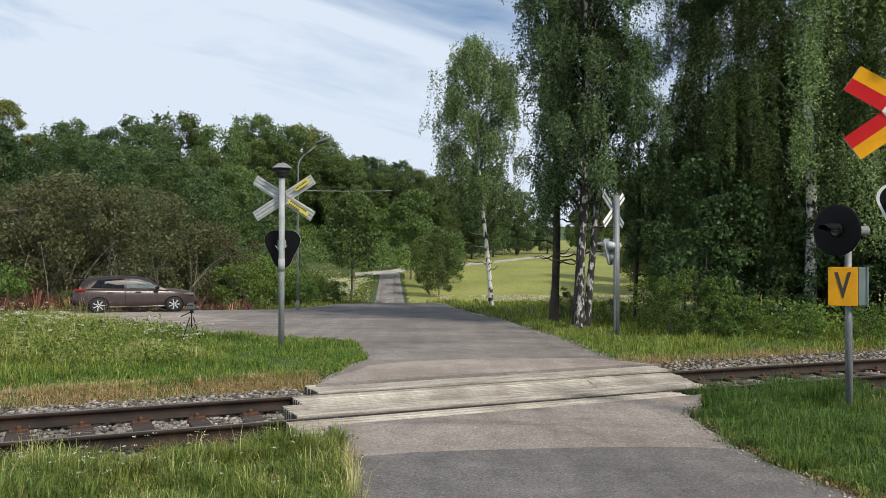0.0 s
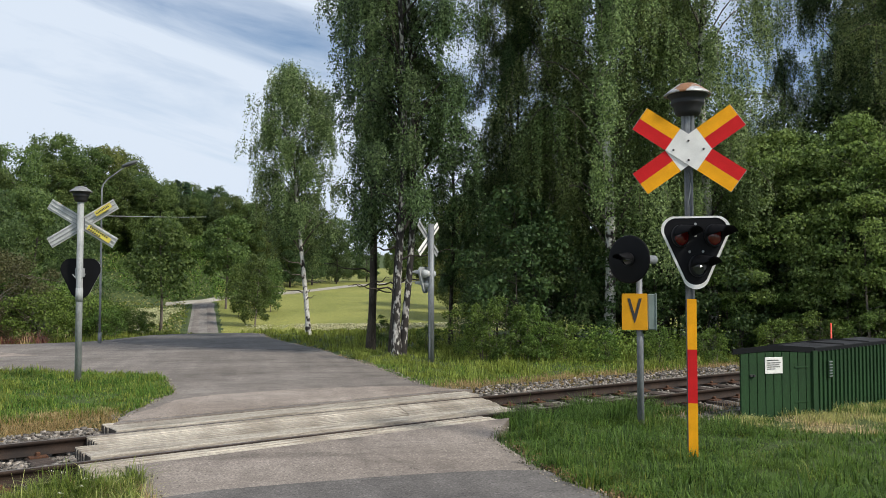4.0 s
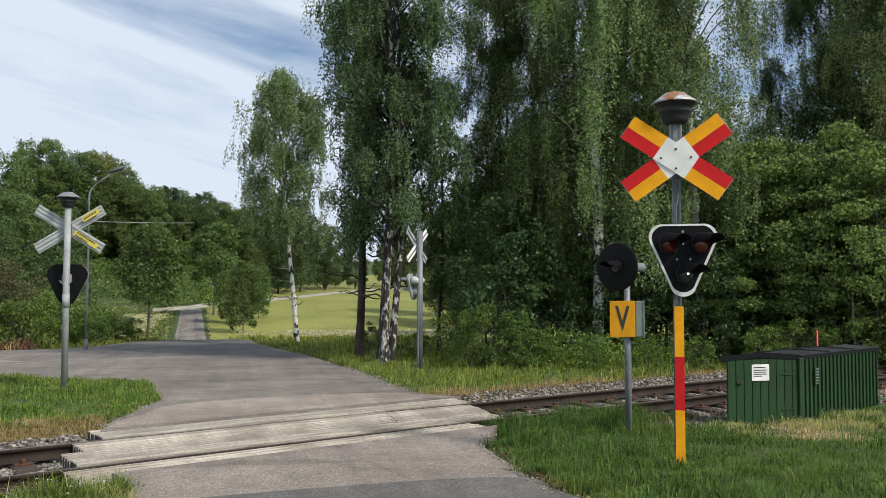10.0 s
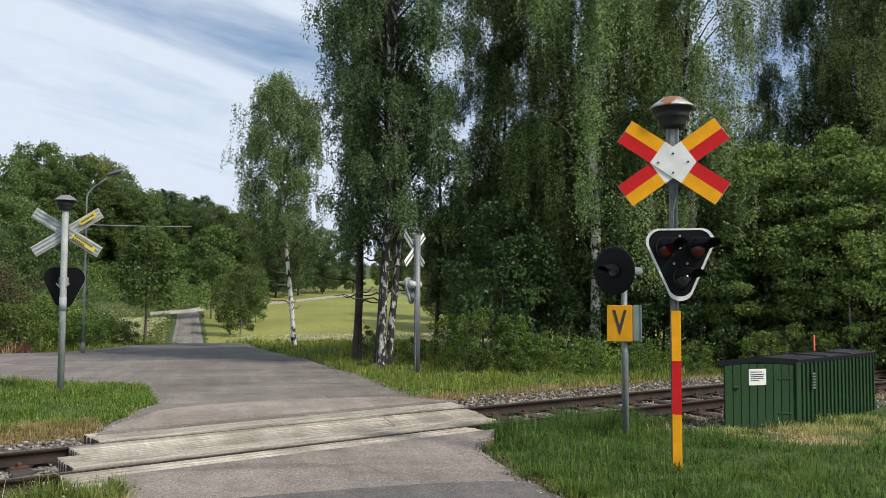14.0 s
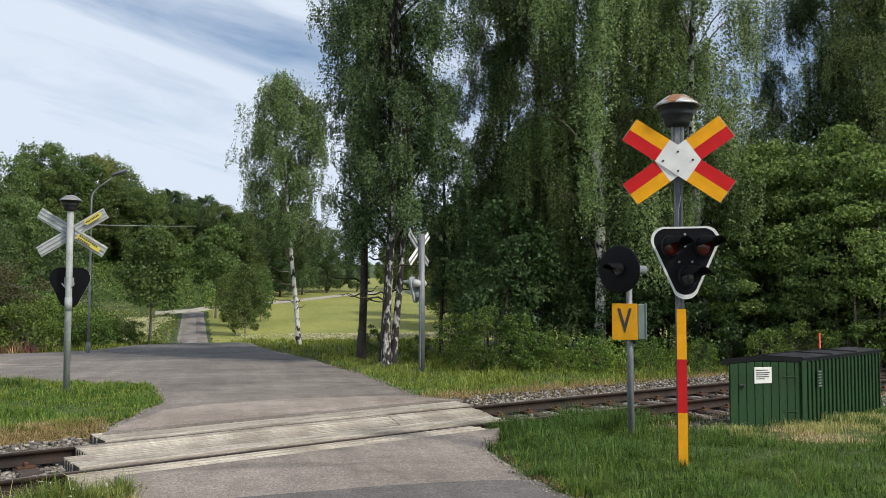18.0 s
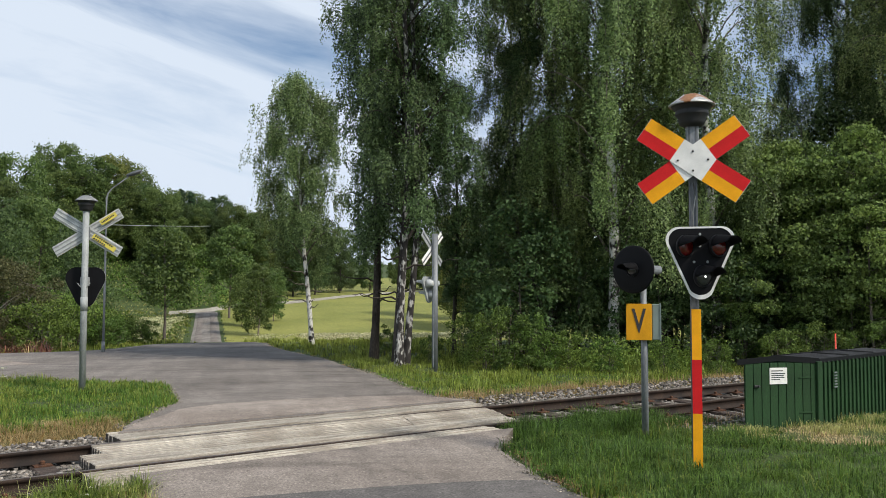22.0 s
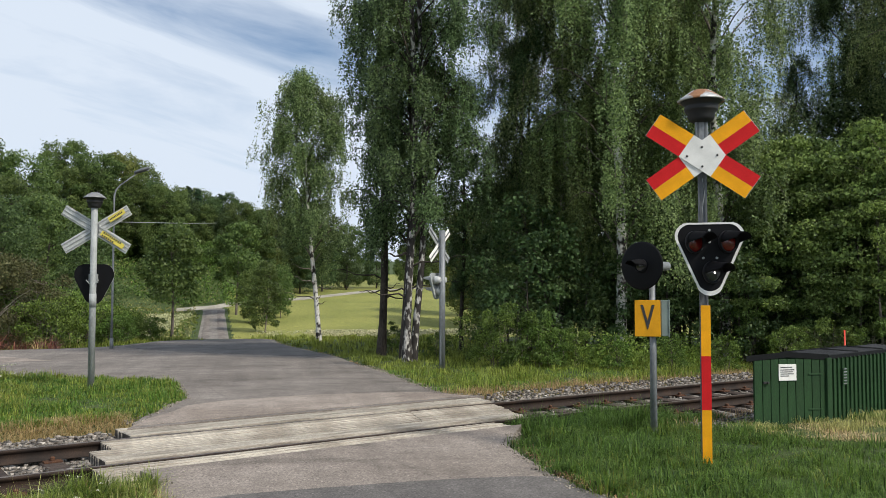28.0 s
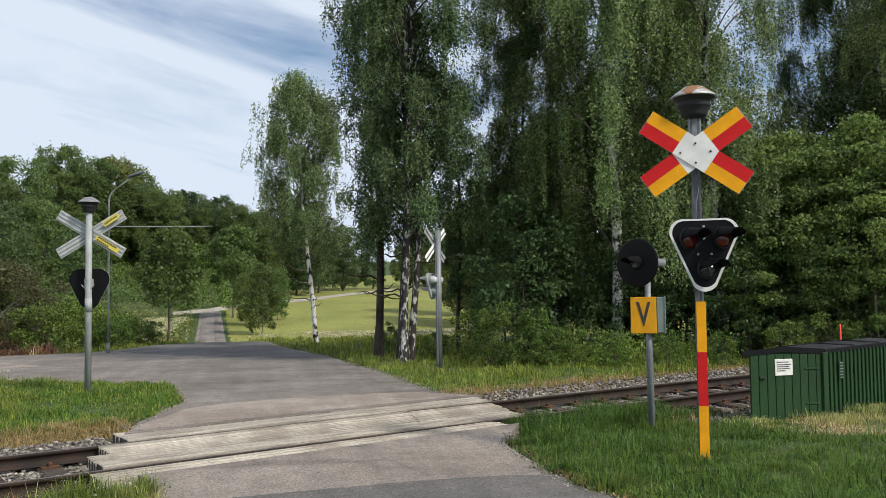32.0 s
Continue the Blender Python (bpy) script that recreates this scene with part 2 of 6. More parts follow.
GALV_MID = mat("mid_grey_steel", (0.16, 0.17, 0.18), (0.26, 0.275, 0.285), 5.0, 0.55, 0.2, 0.1, 60, stretch=(1, 1, 0.3), grain=0.25)
GALV_DARK = mat("weathered_steel", (0.085, 0.092, 0.098), (0.155, 0.163, 0.172), 5.0, 0.55, 0.3, 0.1, 60, stretch=(1, 1, 0.3), grain=0.25)
ALU = mat("sign_back_aluminium", (0.42, 0.43, 0.42), (0.55, 0.56, 0.55), 6.0, 0.55, 0.15, 0.04, 40, grain=0.2)
RED = plain("sign_red", (0.6, 0.018, 0.02), 0.6, 0, 0.15)
YELLOW = plain("sign_yellow", (0.87, 0.385, 0.012), 0.6, 0, 0.15)
PLATE_YELLOW = plain("aged_plate_yellow", (0.66, 0.31, 0.014), 0.6, 0, 0.15)
WHITE = plain("sign_white", (0.78, 0.77, 0.73), 0.6, 0, 0.15)
BLACK = plain("signal_black", (0.007, 0.007, 0.008), 0.6, 0, 0.15)
HOODS = plain("hood_black", (0.015, 0.015, 0.017), 0.6, 0, 0.15)
LENS_RED = plain("red_lens", (0.12, 0.008, 0.007), 0.18, 0, 0.6)
LENS_CLEAR = plain("clear_lens", (0.035, 0.035, 0.038), 0.12, 0, 0.7)
BULB = plain("white_lamp_glow", (1.0, 0.97, 0.9), 0.4, emit=3.0)
DOME = mat("bell_cover", (0.3, 0.14, 0.06), (0.42, 0.42, 0.42), 5.0, 0.5, 0.2, 0.1, 40, c3=(0.6, 0.6, 0.59), grain=0.3, lo=0.43, hi=0.46)
DOME_GREY = mat("grey_bell_cover", (0.2, 0.2, 0.2), (0.32, 0.32, 0.32), 5, 0.5, 0.2, 0.1, 40, grain=0.3)
BELL_DARK = plain("bell_dark", (0.014, 0.0145, 0.016), 0.6)
LABEL_YELLOW = plain("label_yellow", (0.66, 0.55, 0.09), 0.6)
INK = plain("ink", (0.03, 0.03, 0.03), 0.6)
HUT_GREEN = mat("hut_green_paint", (0.0075, 0.033, 0.008), (0.014, 0.053, 0.013), 2.5, 0.75, 0, 0.25, 60, c3=(0.01, 0.04, 0.013), stretch=(4, 4, 0.6), obvar=0.1)
ROOF_FELT = mat("roof_felt", (0.022, 0.023, 0.025), (0.045, 0.046, 0.05), 2.0, 0.92, 0, 0.4, 90, spec=0.15)
ROOF_EDGE = plain("roof_edge", (0.008, 0.009, 0.01), 0.8, 0, 0.15)
ORANGE_STICK = plain("orange_red_marker", (0.75, 0.06, 0.03), 0.5)
BARK_BIRCH = mat("birch_bark", (0.035, 0.03, 0.027), (0.6, 0.58, 0.54), 4.2, 0.8, 0, 0.4, 14, c3=(0.74, 0.72, 0.68), stretch=(1, 1, 0.8), lo=0.42, hi=0.48)
BARK_OLD = mat("old_birch_bark", (0.03, 0.026, 0.024), (0.4, 0.385, 0.36), 9.5, 0.85, 0, 0.5, 14, c3=(0.55, 0.53, 0.5), stretch=(1, 1, 0.5), lo=0.51, hi=0.6)
BARK_DARK = mat("dark_bark", (0.03, 0.025, 0.02), (0.085, 0.07, 0.058), 3.0, 0.95, 0, 0.8, 25, stretch=(1, 1, 0.35), dist=0.03)
BARK_PALE = mat("pale_twig_bark", (0.16, 0.14, 0.12), (0.34, 0.31, 0.27), 3.0, 0.9, 0, 0.4, 25, stretch=(1, 1, 0.35))
BARK_GREY = mat("grey_bark", (0.09, 0.075, 0.06), (0.2, 0.17, 0.14), 3.0, 0.95, 0, 0.8, 25, stretch=(1, 1, 0.35), dist=0.03)
LEAF_BIRCH = leafmat("birch_leaves", (0.055, 0.105, 0.036), (0.195, 0.27, 0.1), 0.46)
LEAF_DARK = leafmat("dark_leaves", (0.026, 0.06, 0.02), (0.1, 0.165, 0.056), 0.42, spread_of=0.35)
LEAF_MID = leafmat("mid_leaves", (0.04, 0.08, 0.02), (0.128, 0.188, 0.052), 0.4, spread_of=0.35)
# darker copy of the birch leaves: the left group's shade put into the colour
LEAF_SHADE = leafmat("birch_leaves_shade_in_colour", (0.028, 0.064, 0.024), (0.105, 0.165, 0.06), 0.4)
LEAF_LIGHT = leafmat("light_leaves", (0.065, 0.1, 0.022), (0.2, 0.235, 0.065), 0.4, spread_of=0.35)
LEAF_MAPLE = leafmat("maple_leaves", (0.055, 0.11, 0.025), (0.18, 0.275, 0.08), 0.45)
LEAF_SPRUCE = leafmat("spruce_needles", (0.012, 0.036, 0.014), (0.035, 0.075, 0.03), 0.15)
LEAF_WILLOW = leafmat("willow_leaves", (0.05, 0.066, 0.025), (0.138, 0.144, 0.058), 0.34, spread_of=0.3)
LEAF_WEED = leafmat("weed_leaves", (0.07, 0.13, 0.02), (0.2, 0.275, 0.058), 0.4, spread_of=0.6)
LEAF_BUSH = leafmat("bush_leaves", (0.042, 0.092, 0.015), (0.125, 0.205, 0.042), 0.36)
GRASS = leafmat("grass_blades", (0.055, 0.1, 0.014), (0.2, 0.268, 0.05), 0.38, patch=0.9, mixed=0.45)
GRASS_RICH = leafmat("rich_grass", (0.018, 0.06, 0.01), (0.1, 0.178, 0.034), 0.38, patch=1.3, mixed=0.3)
GRASS_FRESH = leafmat("fresh_grass", (0.035, 0.1, 0.012), (0.14, 0.255, 0.04), 0.38, patch=1.1, mixed=0.3, spread_of=0.6)
GRASS_LONG = leafmat("long_grass", (0.18, 0.21, 0.055), (0.43, 0.43, 0.16), 0.38)
STRAW = leafmat("dry_grass", (0.34, 0.25, 0.1), (0.58, 0.46, 0.23), 0.3, spread_of=0.4)
HAY = leafmat("pale_hay", (0.34, 0.27, 0.11), (0.62, 0.53, 0.29), 0.3)
LITTER = leafmat("dead_leaves", (0.14, 0.08, 0.035), (0.42, 0.29, 0.15), 0.2)
RUSSET = leafmat("russet_weeds", (0.11, 0.045, 0.025), (0.27, 0.135, 0.07), 0.25)
FLOWER = leafmat("white_flowers", (0.5, 0.52, 0.36), (0.78, 0.78, 0.62), 0.3, spread_of=0.2)
CREAM = leafmat("cream_flowers", (0.38, 0.4, 0.18), (0.68, 0.67, 0.4), 0.3, spread_of=0.2)
FIELD = mat("meadow", (0.18, 0.195, 0.042), (0.265, 0.265, 0.064), 0.09, 0.95, 0, 0.6, 6, c3=(0.22, 0.225, 0.052), dist=0.1)
GRAVEL_ROAD = mat("gravel_road", (0.3, 0.27, 0.22), (0.42, 0.39, 0.33), 0.6, 0.95, 0, 0.4, 30)
CAR_PAINT = plain("brown_car_paint", (0.066, 0.046, 0.042), 0.28, 0.3, 0.5)
CAR_ROOF = plain("dark_car_roof", (0.035, 0.026, 0.025), 0.35, 0.1, 0.3)
BOX_GREEN = plain("grey_green_box", (0.2, 0.25, 0.23), 0.6, 0, 0.3)
# front side glass: the bright reflection is painted as a pale base colour
CAR_GLASS_REFLECT = plain("car_glass_painted_reflection", (0.26, 0.3, 0.29), 0.08, 0, 0.8)
CAR_GLASS = plain("car_glass", (0.012, 0.014, 0.016), 0.06, 0, 0.5)
TYRE = plain("tyre_rubber", (0.015, 0.015, 0.015), 0.85)
RIM = plain("alloy", (0.6, 0.6, 0.6), 0.35, 0.3)
RIM_DARK = plain("dark_alloy", (0.06, 0.06, 0.062), 0.4, 0.3)
CHROME = plain("chrome", (0.6, 0.6, 0.6), 0.15, 1.0)
LAMP_RED = plain("tail_lamp", (0.3, 0.01, 0.01), 0.2)
LAMP_CLEAR = plain("head_lamp", (0.2, 0.2, 0.21), 0.12)

# ---- plan: track frame ----
TH = radians(24.8)
CT, ST = math.cos(TH), math.sin(TH)
KY = [-300, -50, 0, 8, 14, 40, 46, 58, 70, 90, 107, 140, 200, 400, 3000]
KZ = [2, 0.4, 0.15, 0, 0, -0.5, -0.75, -1.9, -2.4, -1.65, -0.5, 1.6, 4, 16, 30]


def W(u, v, z=0.0):
    return Vector((u * CT - v * ST, u * ST + v * CT, z))


def uv_of(x, y):
    return x * CT + y * ST, -x * ST + y * CT


def track_v(u):
    """Centre line of the track: straight, then a gentle curve."""
    return 9.805 - 0.0022 * np.maximum(np.asarray(u, float) - 3.0, 0) ** 2


def hill(x, y):
    """Wooded rise on the far side."""
    x, y = np.asarray(x, float), np.asarray(y, float)
    w = np.clip((-x - 12) / 40, 0, 1) * np.clip((y - 45) / 60, 0, 1)
    slope = np.clip((y - 109) / 26, 0, 1) * np.clip((5 - x) / 14, 0, 1)
    return 7.0 * w + 5.5 * slope * slope * (3 - 2 * slope)


def base_z(x, y):
    """The lie of the land: level at the track, falling away towards the lay-by's far corner."""
    fall = np.clip((-np.asarray(x, float) - 5) / 6, 0, 1) * np.clip((np.asarray(y, float) - 33) / 5, 0, 1)
    return np.interp(y, KY, KZ) - 0.5 * fall


def ground_z(x, y):
    x, y = np.asarray(x, float), np.asarray(y, float)
    z = base_z(x, y) + hill(x, y)
    u, v = uv_of(x, y)
    d = np.abs(v - track_v(u))
    edge = np.where((v > track_v(u)) & (u < 4), 2.4, 2.3)
    z = z - 0.26 * np.clip((edge - d) / 0.7, 0, 1)
    return z


def part(name, data, material=None, parent=None, label=""):
    """One mesh object, made from a bmesh or a mesh, under its thing."""
    if isinstance(data, bmesh.types.BMesh):
        me = bpy.data.meshes.new(name)
        data.to_mesh(me)
        data.free()
    else:
        me = data
    if material is not None and not me.materials:
        me.materials.append(material)
    ob = new(name, me)
    if parent is not None:
        ob.parent = parent
    if label:
        ob["label"] = label
    return ob


def thing(name, m=None):
    ob = new(name)
    ob.empty_display_size = 0.2
    if m is not None:
        ob.matrix_basis = m
    return ob


def mesh_of(name, verts, faces, material=None, smooth=False):
    me = bpy.data.meshes.new(name)
    me.from_pydata([tuple(v) for v in verts], [], [tuple(f) for f in faces])
    me.update()
    if material is not None:
        me.materials.append(material)
    if smooth:
        me.polygons.foreach_set("use_smooth", [True] * len(me.polygons))
    return me


def quick_mesh(name, co, quads=None, tris=None, material=None):
    """A large mesh out of arrays: co (n,3), quads (k,4), tris (m,3)."""
    me = bpy.data.meshes.new(name)
    quads = np.zeros((0, 4), int) if quads is None else np.asarray(quads)
    tris = np.zeros((0, 3), int) if tris is None else np.asarray(tris)
    me.vertices.add(len(co))
    me.vertices.foreach_set("co", np.asarray(co, np.float32).ravel())
    nl = quads.size + tris.size
    me.loops.add(nl)
    me.loops.foreach_set("vertex_index", np.r_[quads.ravel(), tris.ravel()].astype(np.int32))
    me.polygons.add(len(quads) + len(tris))
    starts = np.r_[np.arange(len(quads)) * 4, quads.size + np.arange(len(tris)) * 3]
    me.polygons.foreach_set("loop_start", starts.astype(np.int32))
    me.update(calc_edges=True)
    me.validate()
    if material is not None:
        me.materials.append(material)
    return me


def box_bm(sx, sy, sz, bevel=0.0, centre=(0, 0, 0), seg=1):
    bm = bmesh.new()
    bmesh.ops.create_cube(bm, size=1, matrix=Matrix.Translation(centre) @ Matrix.Diagonal((sx, sy, sz, 1)))
    if bevel:
        bmesh.ops.bevel(bm, geom=bm.edges[:], offset=bevel, segments=seg, affect="EDGES")
    return bm


def cyl_bm(r1, r2, h, seg=20, m=None, caps=True):
    """A cone or cylinder that stands on z = 0."""
    bm = bmesh.new()
    mm = (m or Matrix()) @ Matrix.Translation((0, 0, h / 2))
    bmesh.ops.create_cone(bm, cap_ends=caps, segments=seg, radius1=r1, radius2=r2, depth=h, matrix=mm)
    for f in bm.faces:
        f.smooth = len(f.verts) == 4
    return bm


def lathe(profile, seg=28):
    """Turn a profile of (r, z) about z."""
    bm = bmesh.new()
    rings = []
    for r, z in profile:
        rings.append([bm.verts.new((r * math.cos(2 * math.pi * i / seg), r * math.sin(2 * math.pi * i / seg), z)) for i in range(seg)])
    for a, b in zip(rings, rings[1:]):
        for i in range(seg):
            f = bm.faces.new((a[i], a[(i + 1) % seg], b[(i + 1) % seg], b[i]))
            f.smooth = True
    bm.faces.new(rings[0][::-1])
    bm.faces.new(rings[-1])
    return bm


def slab(points, thick, axis=1):
    """A flat plate from its outline in x and z, thick along y."""
    bm = bmesh.new()
    a = [bm.verts.new((x, -thick / 2, z)) for x, z in points]
    b = [bm.verts.new((x, thick / 2, z)) for x, z in points]
    n = len(points)
    bm.faces.new(a)
    bm.faces.new(b[::-1])
    for i in range(n):
        bm.faces.new((a[i], b[i], b[(i + 1) % n], a[(i + 1) % n]))
    bmesh.ops.recalc_face_normals(bm, faces=bm.faces[:])
    return bm


def tube(points, radii, seg=8):
    """A smooth tube through points."""
    bm = bmesh.new()
    rings = []
    pts = [Vector(p) for p in points]
    for i, p in enumerate(pts):
        d = (pts[min(i + 1, len(pts) - 1)] - pts[max(i - 1, 0)]).normalized()
        q = d.to_track_quat("Z", "Y")
        r = radii[i] if hasattr(radii, "__len__") else radii
        rings.append([bm.verts.new(p + q @ Vector((r * math.cos(2 * math.pi * k / seg), r * math.sin(2 * math.pi * k / seg), 0))) for k in range(seg)])
    for a, b in zip(rings, rings[1:]):
        for k in range(seg):
            f = bm.faces.new((a[k], a[(k + 1) % seg], b[(k + 1) % seg], b[k]))
            f.smooth = True
    bm.faces.new(rings[0][::-1])
    bm.faces.new(rings[-1])
    return bm


def join_bm(*bms):
    out = bmesh.new()
    for b in bms:
        me = bpy.data.meshes.new("tmp")
        b.to_mesh(me)
        b.free()
        out.from_mesh(me)
        bpy.data.meshes.remove(me)
    return out


# ---- ground ----
def spread(lo, hi, fine_lo, fine_hi, step):
    """Grid lines: fine in the middle, growing towards both ends."""
    mid = list(np.arange(fine_lo, fine_hi + 1e-6, step))
    up, s = [mid[-1]], step
    while up[-1] < hi:
        s *= 1.18
        up.append(up[-1] + s)
    dn, s = [mid[0]], step
    while dn[-1] > lo:
        s *= 1.18
        dn.append(dn[-1] - s)
    return np.array(dn[:0:-1] + mid + up[1:])


def lane_x(y):
    """Middle of the lane that runs up to the meadow."""
    return np.interp(y, [44.6, 48, 60, 74, 83, 97, 107.5, 111.5], [-2.35, -2.55, -3.7, -4.62, -5.2, -6.05, -6.7, -7.4])


def build_ground():
    xs, ys = spread(-1500, 1500, -16, 26, 0.3), spread(-200, 46, -2, 46, 0.3)
    ys = np.unique(np.r_[ys[ys <= 46.01], np.arange(47, 151, 1.5), [k for k in KY if 40 < k < 150], spread(150, 3000, 150, 152, 1.5)[3:]])
    X, Y = np.meshgrid(xs, ys)
    rs = np.random.RandomState(3)
    Z = ground_z(X, Y)
    near = (np.abs(X) < 60) & (Y < 60)
    Z += np.where(near, rs.uniform(-0.012, 0.012, Z.shape), 0)
    n, m = len(ys), len(xs)
    idx = np.arange(n * m).reshape(n, m)
    q = np.stack([idx[:-1, :-1], idx[:-1, 1:], idx[1:, 1:], idx[1:, :-1]], -1).reshape(-1, 4)
    me = quick_mesh("ground", np.stack([X, Y, Z], -1).reshape(-1, 3), q)
    me.materials.append(EARTH)
    me.materials.append(FIELD)
    cx, cy = X[:-1, :-1].ravel(), Y[:-1, :-1].ravel()
    me.polygons.foreach_set("material_index", ((cy > 44) & (cx > lane_x(cy) + 1.5) & (cx > -8 + np.maximum(0, cy - 112) * 0.3) & (cy < 230)).astype(np.int32))
    me.polygons.foreach_set("use_smooth", np.ones(len(q), bool))
    tagged(new("ground", me), "grassy earth and pale meadow rolling away to the woods", "ground", kind="structure")


def sheet(name, rows, material, lift, label, across=14, category="road"):
    """A road surface from rows of (v, u_left, u_right) in the track's frame, with ragged edges."""
    rows = np.array(rows, float)
    vs = np.arange(rows[0, 0], rows[-1, 0] + 1e-6, 0.22)
    vs[-1] = rows[-1, 0]
    ul, ur = np.interp(vs, rows[:, 0], rows[:, 1]), np.interp(vs, rows[:, 0], rows[:, 2])
    rs = np.random.RandomState(5)
    ul = ul + rs.uniform(-0.05, 0.05, len(vs))
    ur = ur + rs.uniform(-0.05, 0.05, len(vs))
    s = np.linspace(0, 1, across)
    U = ul[:, None] + (ur - ul)[:, None] * s[None]
    V = np.repeat(vs[:, None], across, 1)
    X, Y = U * CT - V * ST, U * ST + V * CT
    Z = base_z(X, Y) + lift
    n, m = U.shape
    idx = np.arange(n * m).reshape(n, m)
    q = np.stack([idx[:-1, :-1], idx[:-1, 1:], idx[1:, 1:], idx[1:, :-1]], -1).reshape(-1, 4)
    top = np.stack([X, Y, Z], -1).reshape(-1, 3)
    edge = np.r_[idx[0], idx[1:, -1], idx[-1, -2::-1], idx[-2:0:-1, 0]]
    low = top[edge] - [0, 0, 0.3]
    k = len(top) + np.arange(len(edge))
    j = k + len(edge)
    skirt = np.stack([j, k, np.roll(k, -1), np.roll(j, -1)], -1)
    me = quick_mesh(name, np.vstack([top, low, top[edge]]), np.vstack([q, skirt]), None, material)
    me.polygons.foreach_set("use_smooth", np.r_[np.ones(len(q), bool), np.zeros(len(skirt), bool)])
    return tagged(new(name, me), label, category, kind="structure")


NEAR_ROAD = [(-12, -2.6, 3.4), (-4, -1.0, 4.4), (0, 0.3, 4.8), (4.45, 1.55, 5.25), (5.9, 2.0, 5.72), (6.7, 2.25, 6.12), (7.5, 2.5, 6.5), (8.3, 2.68, 7.3), (8.53, 2.6, 7.6)]
FAR_ROAD = [(11.2, 3.3, 9.1), (11.9, 3.6, 8.85), (13.8, 4.9, 9.5), (16.5, 5.7, 10.6), (17.7, 5.8, 11.0), (18.7, 5.1, 11.3), (19.6, 4.3, 11.6), (21.5, 3.1, 12.3),
            (24.2, 2.1, 13.2), (28, 0.8, 14.2), (31.3, -0.6, 15.1), (33, -6, 15.7), (34.6, -12, 16.3), (35.2, 4.9, 16.6), (36.5, 9.2, 17.1), (37.7, 11.9, 17.5), (41.2, 14.6, 18.5)]


def in_rows(rows, u, v, grow=0.0):
    r = np.array(rows, float)
    ins = (v > r[0, 0]) & (v < r[-1, 0])
    return ins & (u > np.interp(v, r[:, 0], r[:, 1]) - grow) & (u < np.interp(v, r[:, 0], r[:, 2]) + grow)


def on_road(x, y, grow=0.0):
    u, v = uv_of(x, y)
    deck = (v > 8.47) & (v < 11.4) & (u > 2.2 + 0.5 * (v - 9.88) - grow) & (u < np.where(v < 9.12, 7.5, 8.3 + 0.52 * (v - 9.17)) + grow)
    return in_rows(NEAR_ROAD, u, v, grow) | in_rows(FAR_ROAD, u, v, grow) | deck


def strip_path(name, centre, half, material, label, lift=0.03, category="road"):
    """A narrow road along points (x, y)."""
    c = np.array(centre, float)
    t = np.linspace(0, len(c) - 1, 90)
    cx, cy = np.interp(t, range(len(c)), c[:, 0]), np.interp(t, range(len(c)), c[:, 1])
    dx, dy = np.gradient(cx), np.gradient(cy)
    L = np.hypot(dx, dy)
    nx, ny = -dy / L, dx / L
    offs = np.linspace(half, -half, 7)
    X, Y = cx[:, None] + nx[:, None] * offs, cy[:, None] + ny[:, None] * offs
    Z = ground_z(X, Y) + lift + 0.04 * (1 - (offs / half) ** 2)
    idx = np.arange(X.size).reshape(X.shape)
    q = np.stack([idx[:-1, :-1], idx[:-1, 1:], idx[1:, 1:], idx[1:, :-1]], -1).reshape(-1, 4)
    return tagged(new(name, quick_mesh(name, np.stack([X, Y, Z], -1).reshape(-1, 3), q, None, material)), label, category, kind="structure")


build_ground()
sheet("road_near", NEAR_ROAD, ASPHALT_PATCH, 0.012, "worn pale grey asphalt road leading to the crossing")
sheet("road_far", FAR_ROAD, ASPHALT, 0.012, "grey asphalt road and lay-by beyond the railway")
sheet("asphalt_patch_dark", [(3.5, 1.4, 5.1), (5.9, 2.0, 5.7), (6.13, 2.12, 5.5), (6.47, 2.22, 4.85), (6.8, 2.32, 3.7), (7.02, 2.4, 2.9)], ASPHALT_DARK, 0.018, "darker repaired asphalt patch in the road")
sheet("asphalt_strip_pale", [(11.36, 3.4, 9.0), (12.0, 3.8, 8.75), (12.3, 4.2, 8.75), (12.75, 4.5, 8.0), (13.02, 4.8, 7.2), (13.16, 5.4, 6.6)], ASPHALT_PALE, 0.018, "pale asphalt strip beside the timber crossing")
sheet("asphalt_strip_dark", [(23.0, 12.4, 12.75), (25, 11.5, 13.3), (28.5, 10, 14.2), (31, 9.5, 15), (34, 9.6, 15.9), (38, 12.2, 17.4), (41, 14.6, 18.4)], ASPHALT_DARK, 0.018, "dark newer asphalt where the lay-by ends")
sheet("asphalt_layby", [(26.2, 1.7, 5.4), (28, 0.95, 5.0), (31.3, -0.45, 4.4), (32.2, -3.1, 4.0), (33, -5.8, 3.4), (34.4, -11.2, 2.0), (34.75, -7.5, 0.5)], ASPHALT_PALE, 0.016, "paler sun-bleached asphalt of the lay-by")
strip_path("lane", [(-2.55, 48), (-3.1, 54), (-3.7, 60), (-4.62, 74), (-5.2, 83), (-6.05, 97), (-6.7, 107.5), (-7.4, 111.5)], 1.5, ASPHALT_LANE, "narrow asphalt lane running up to the meadow", -0.01)
for side, x0 in (("wheel_rut", -0.68), ("wheel_rut", 0.68)):
    strip_path(side, [(x0 - 3.3, 56), (x0 - 3.7, 60), (x0 - 4.62, 74), (x0 - 5.2, 83), (x0 - 6.05, 97), (x0 - 6.7, 107.5)], 0.32, ASPHALT, "darker worn wheel track along the lane", 0.025)
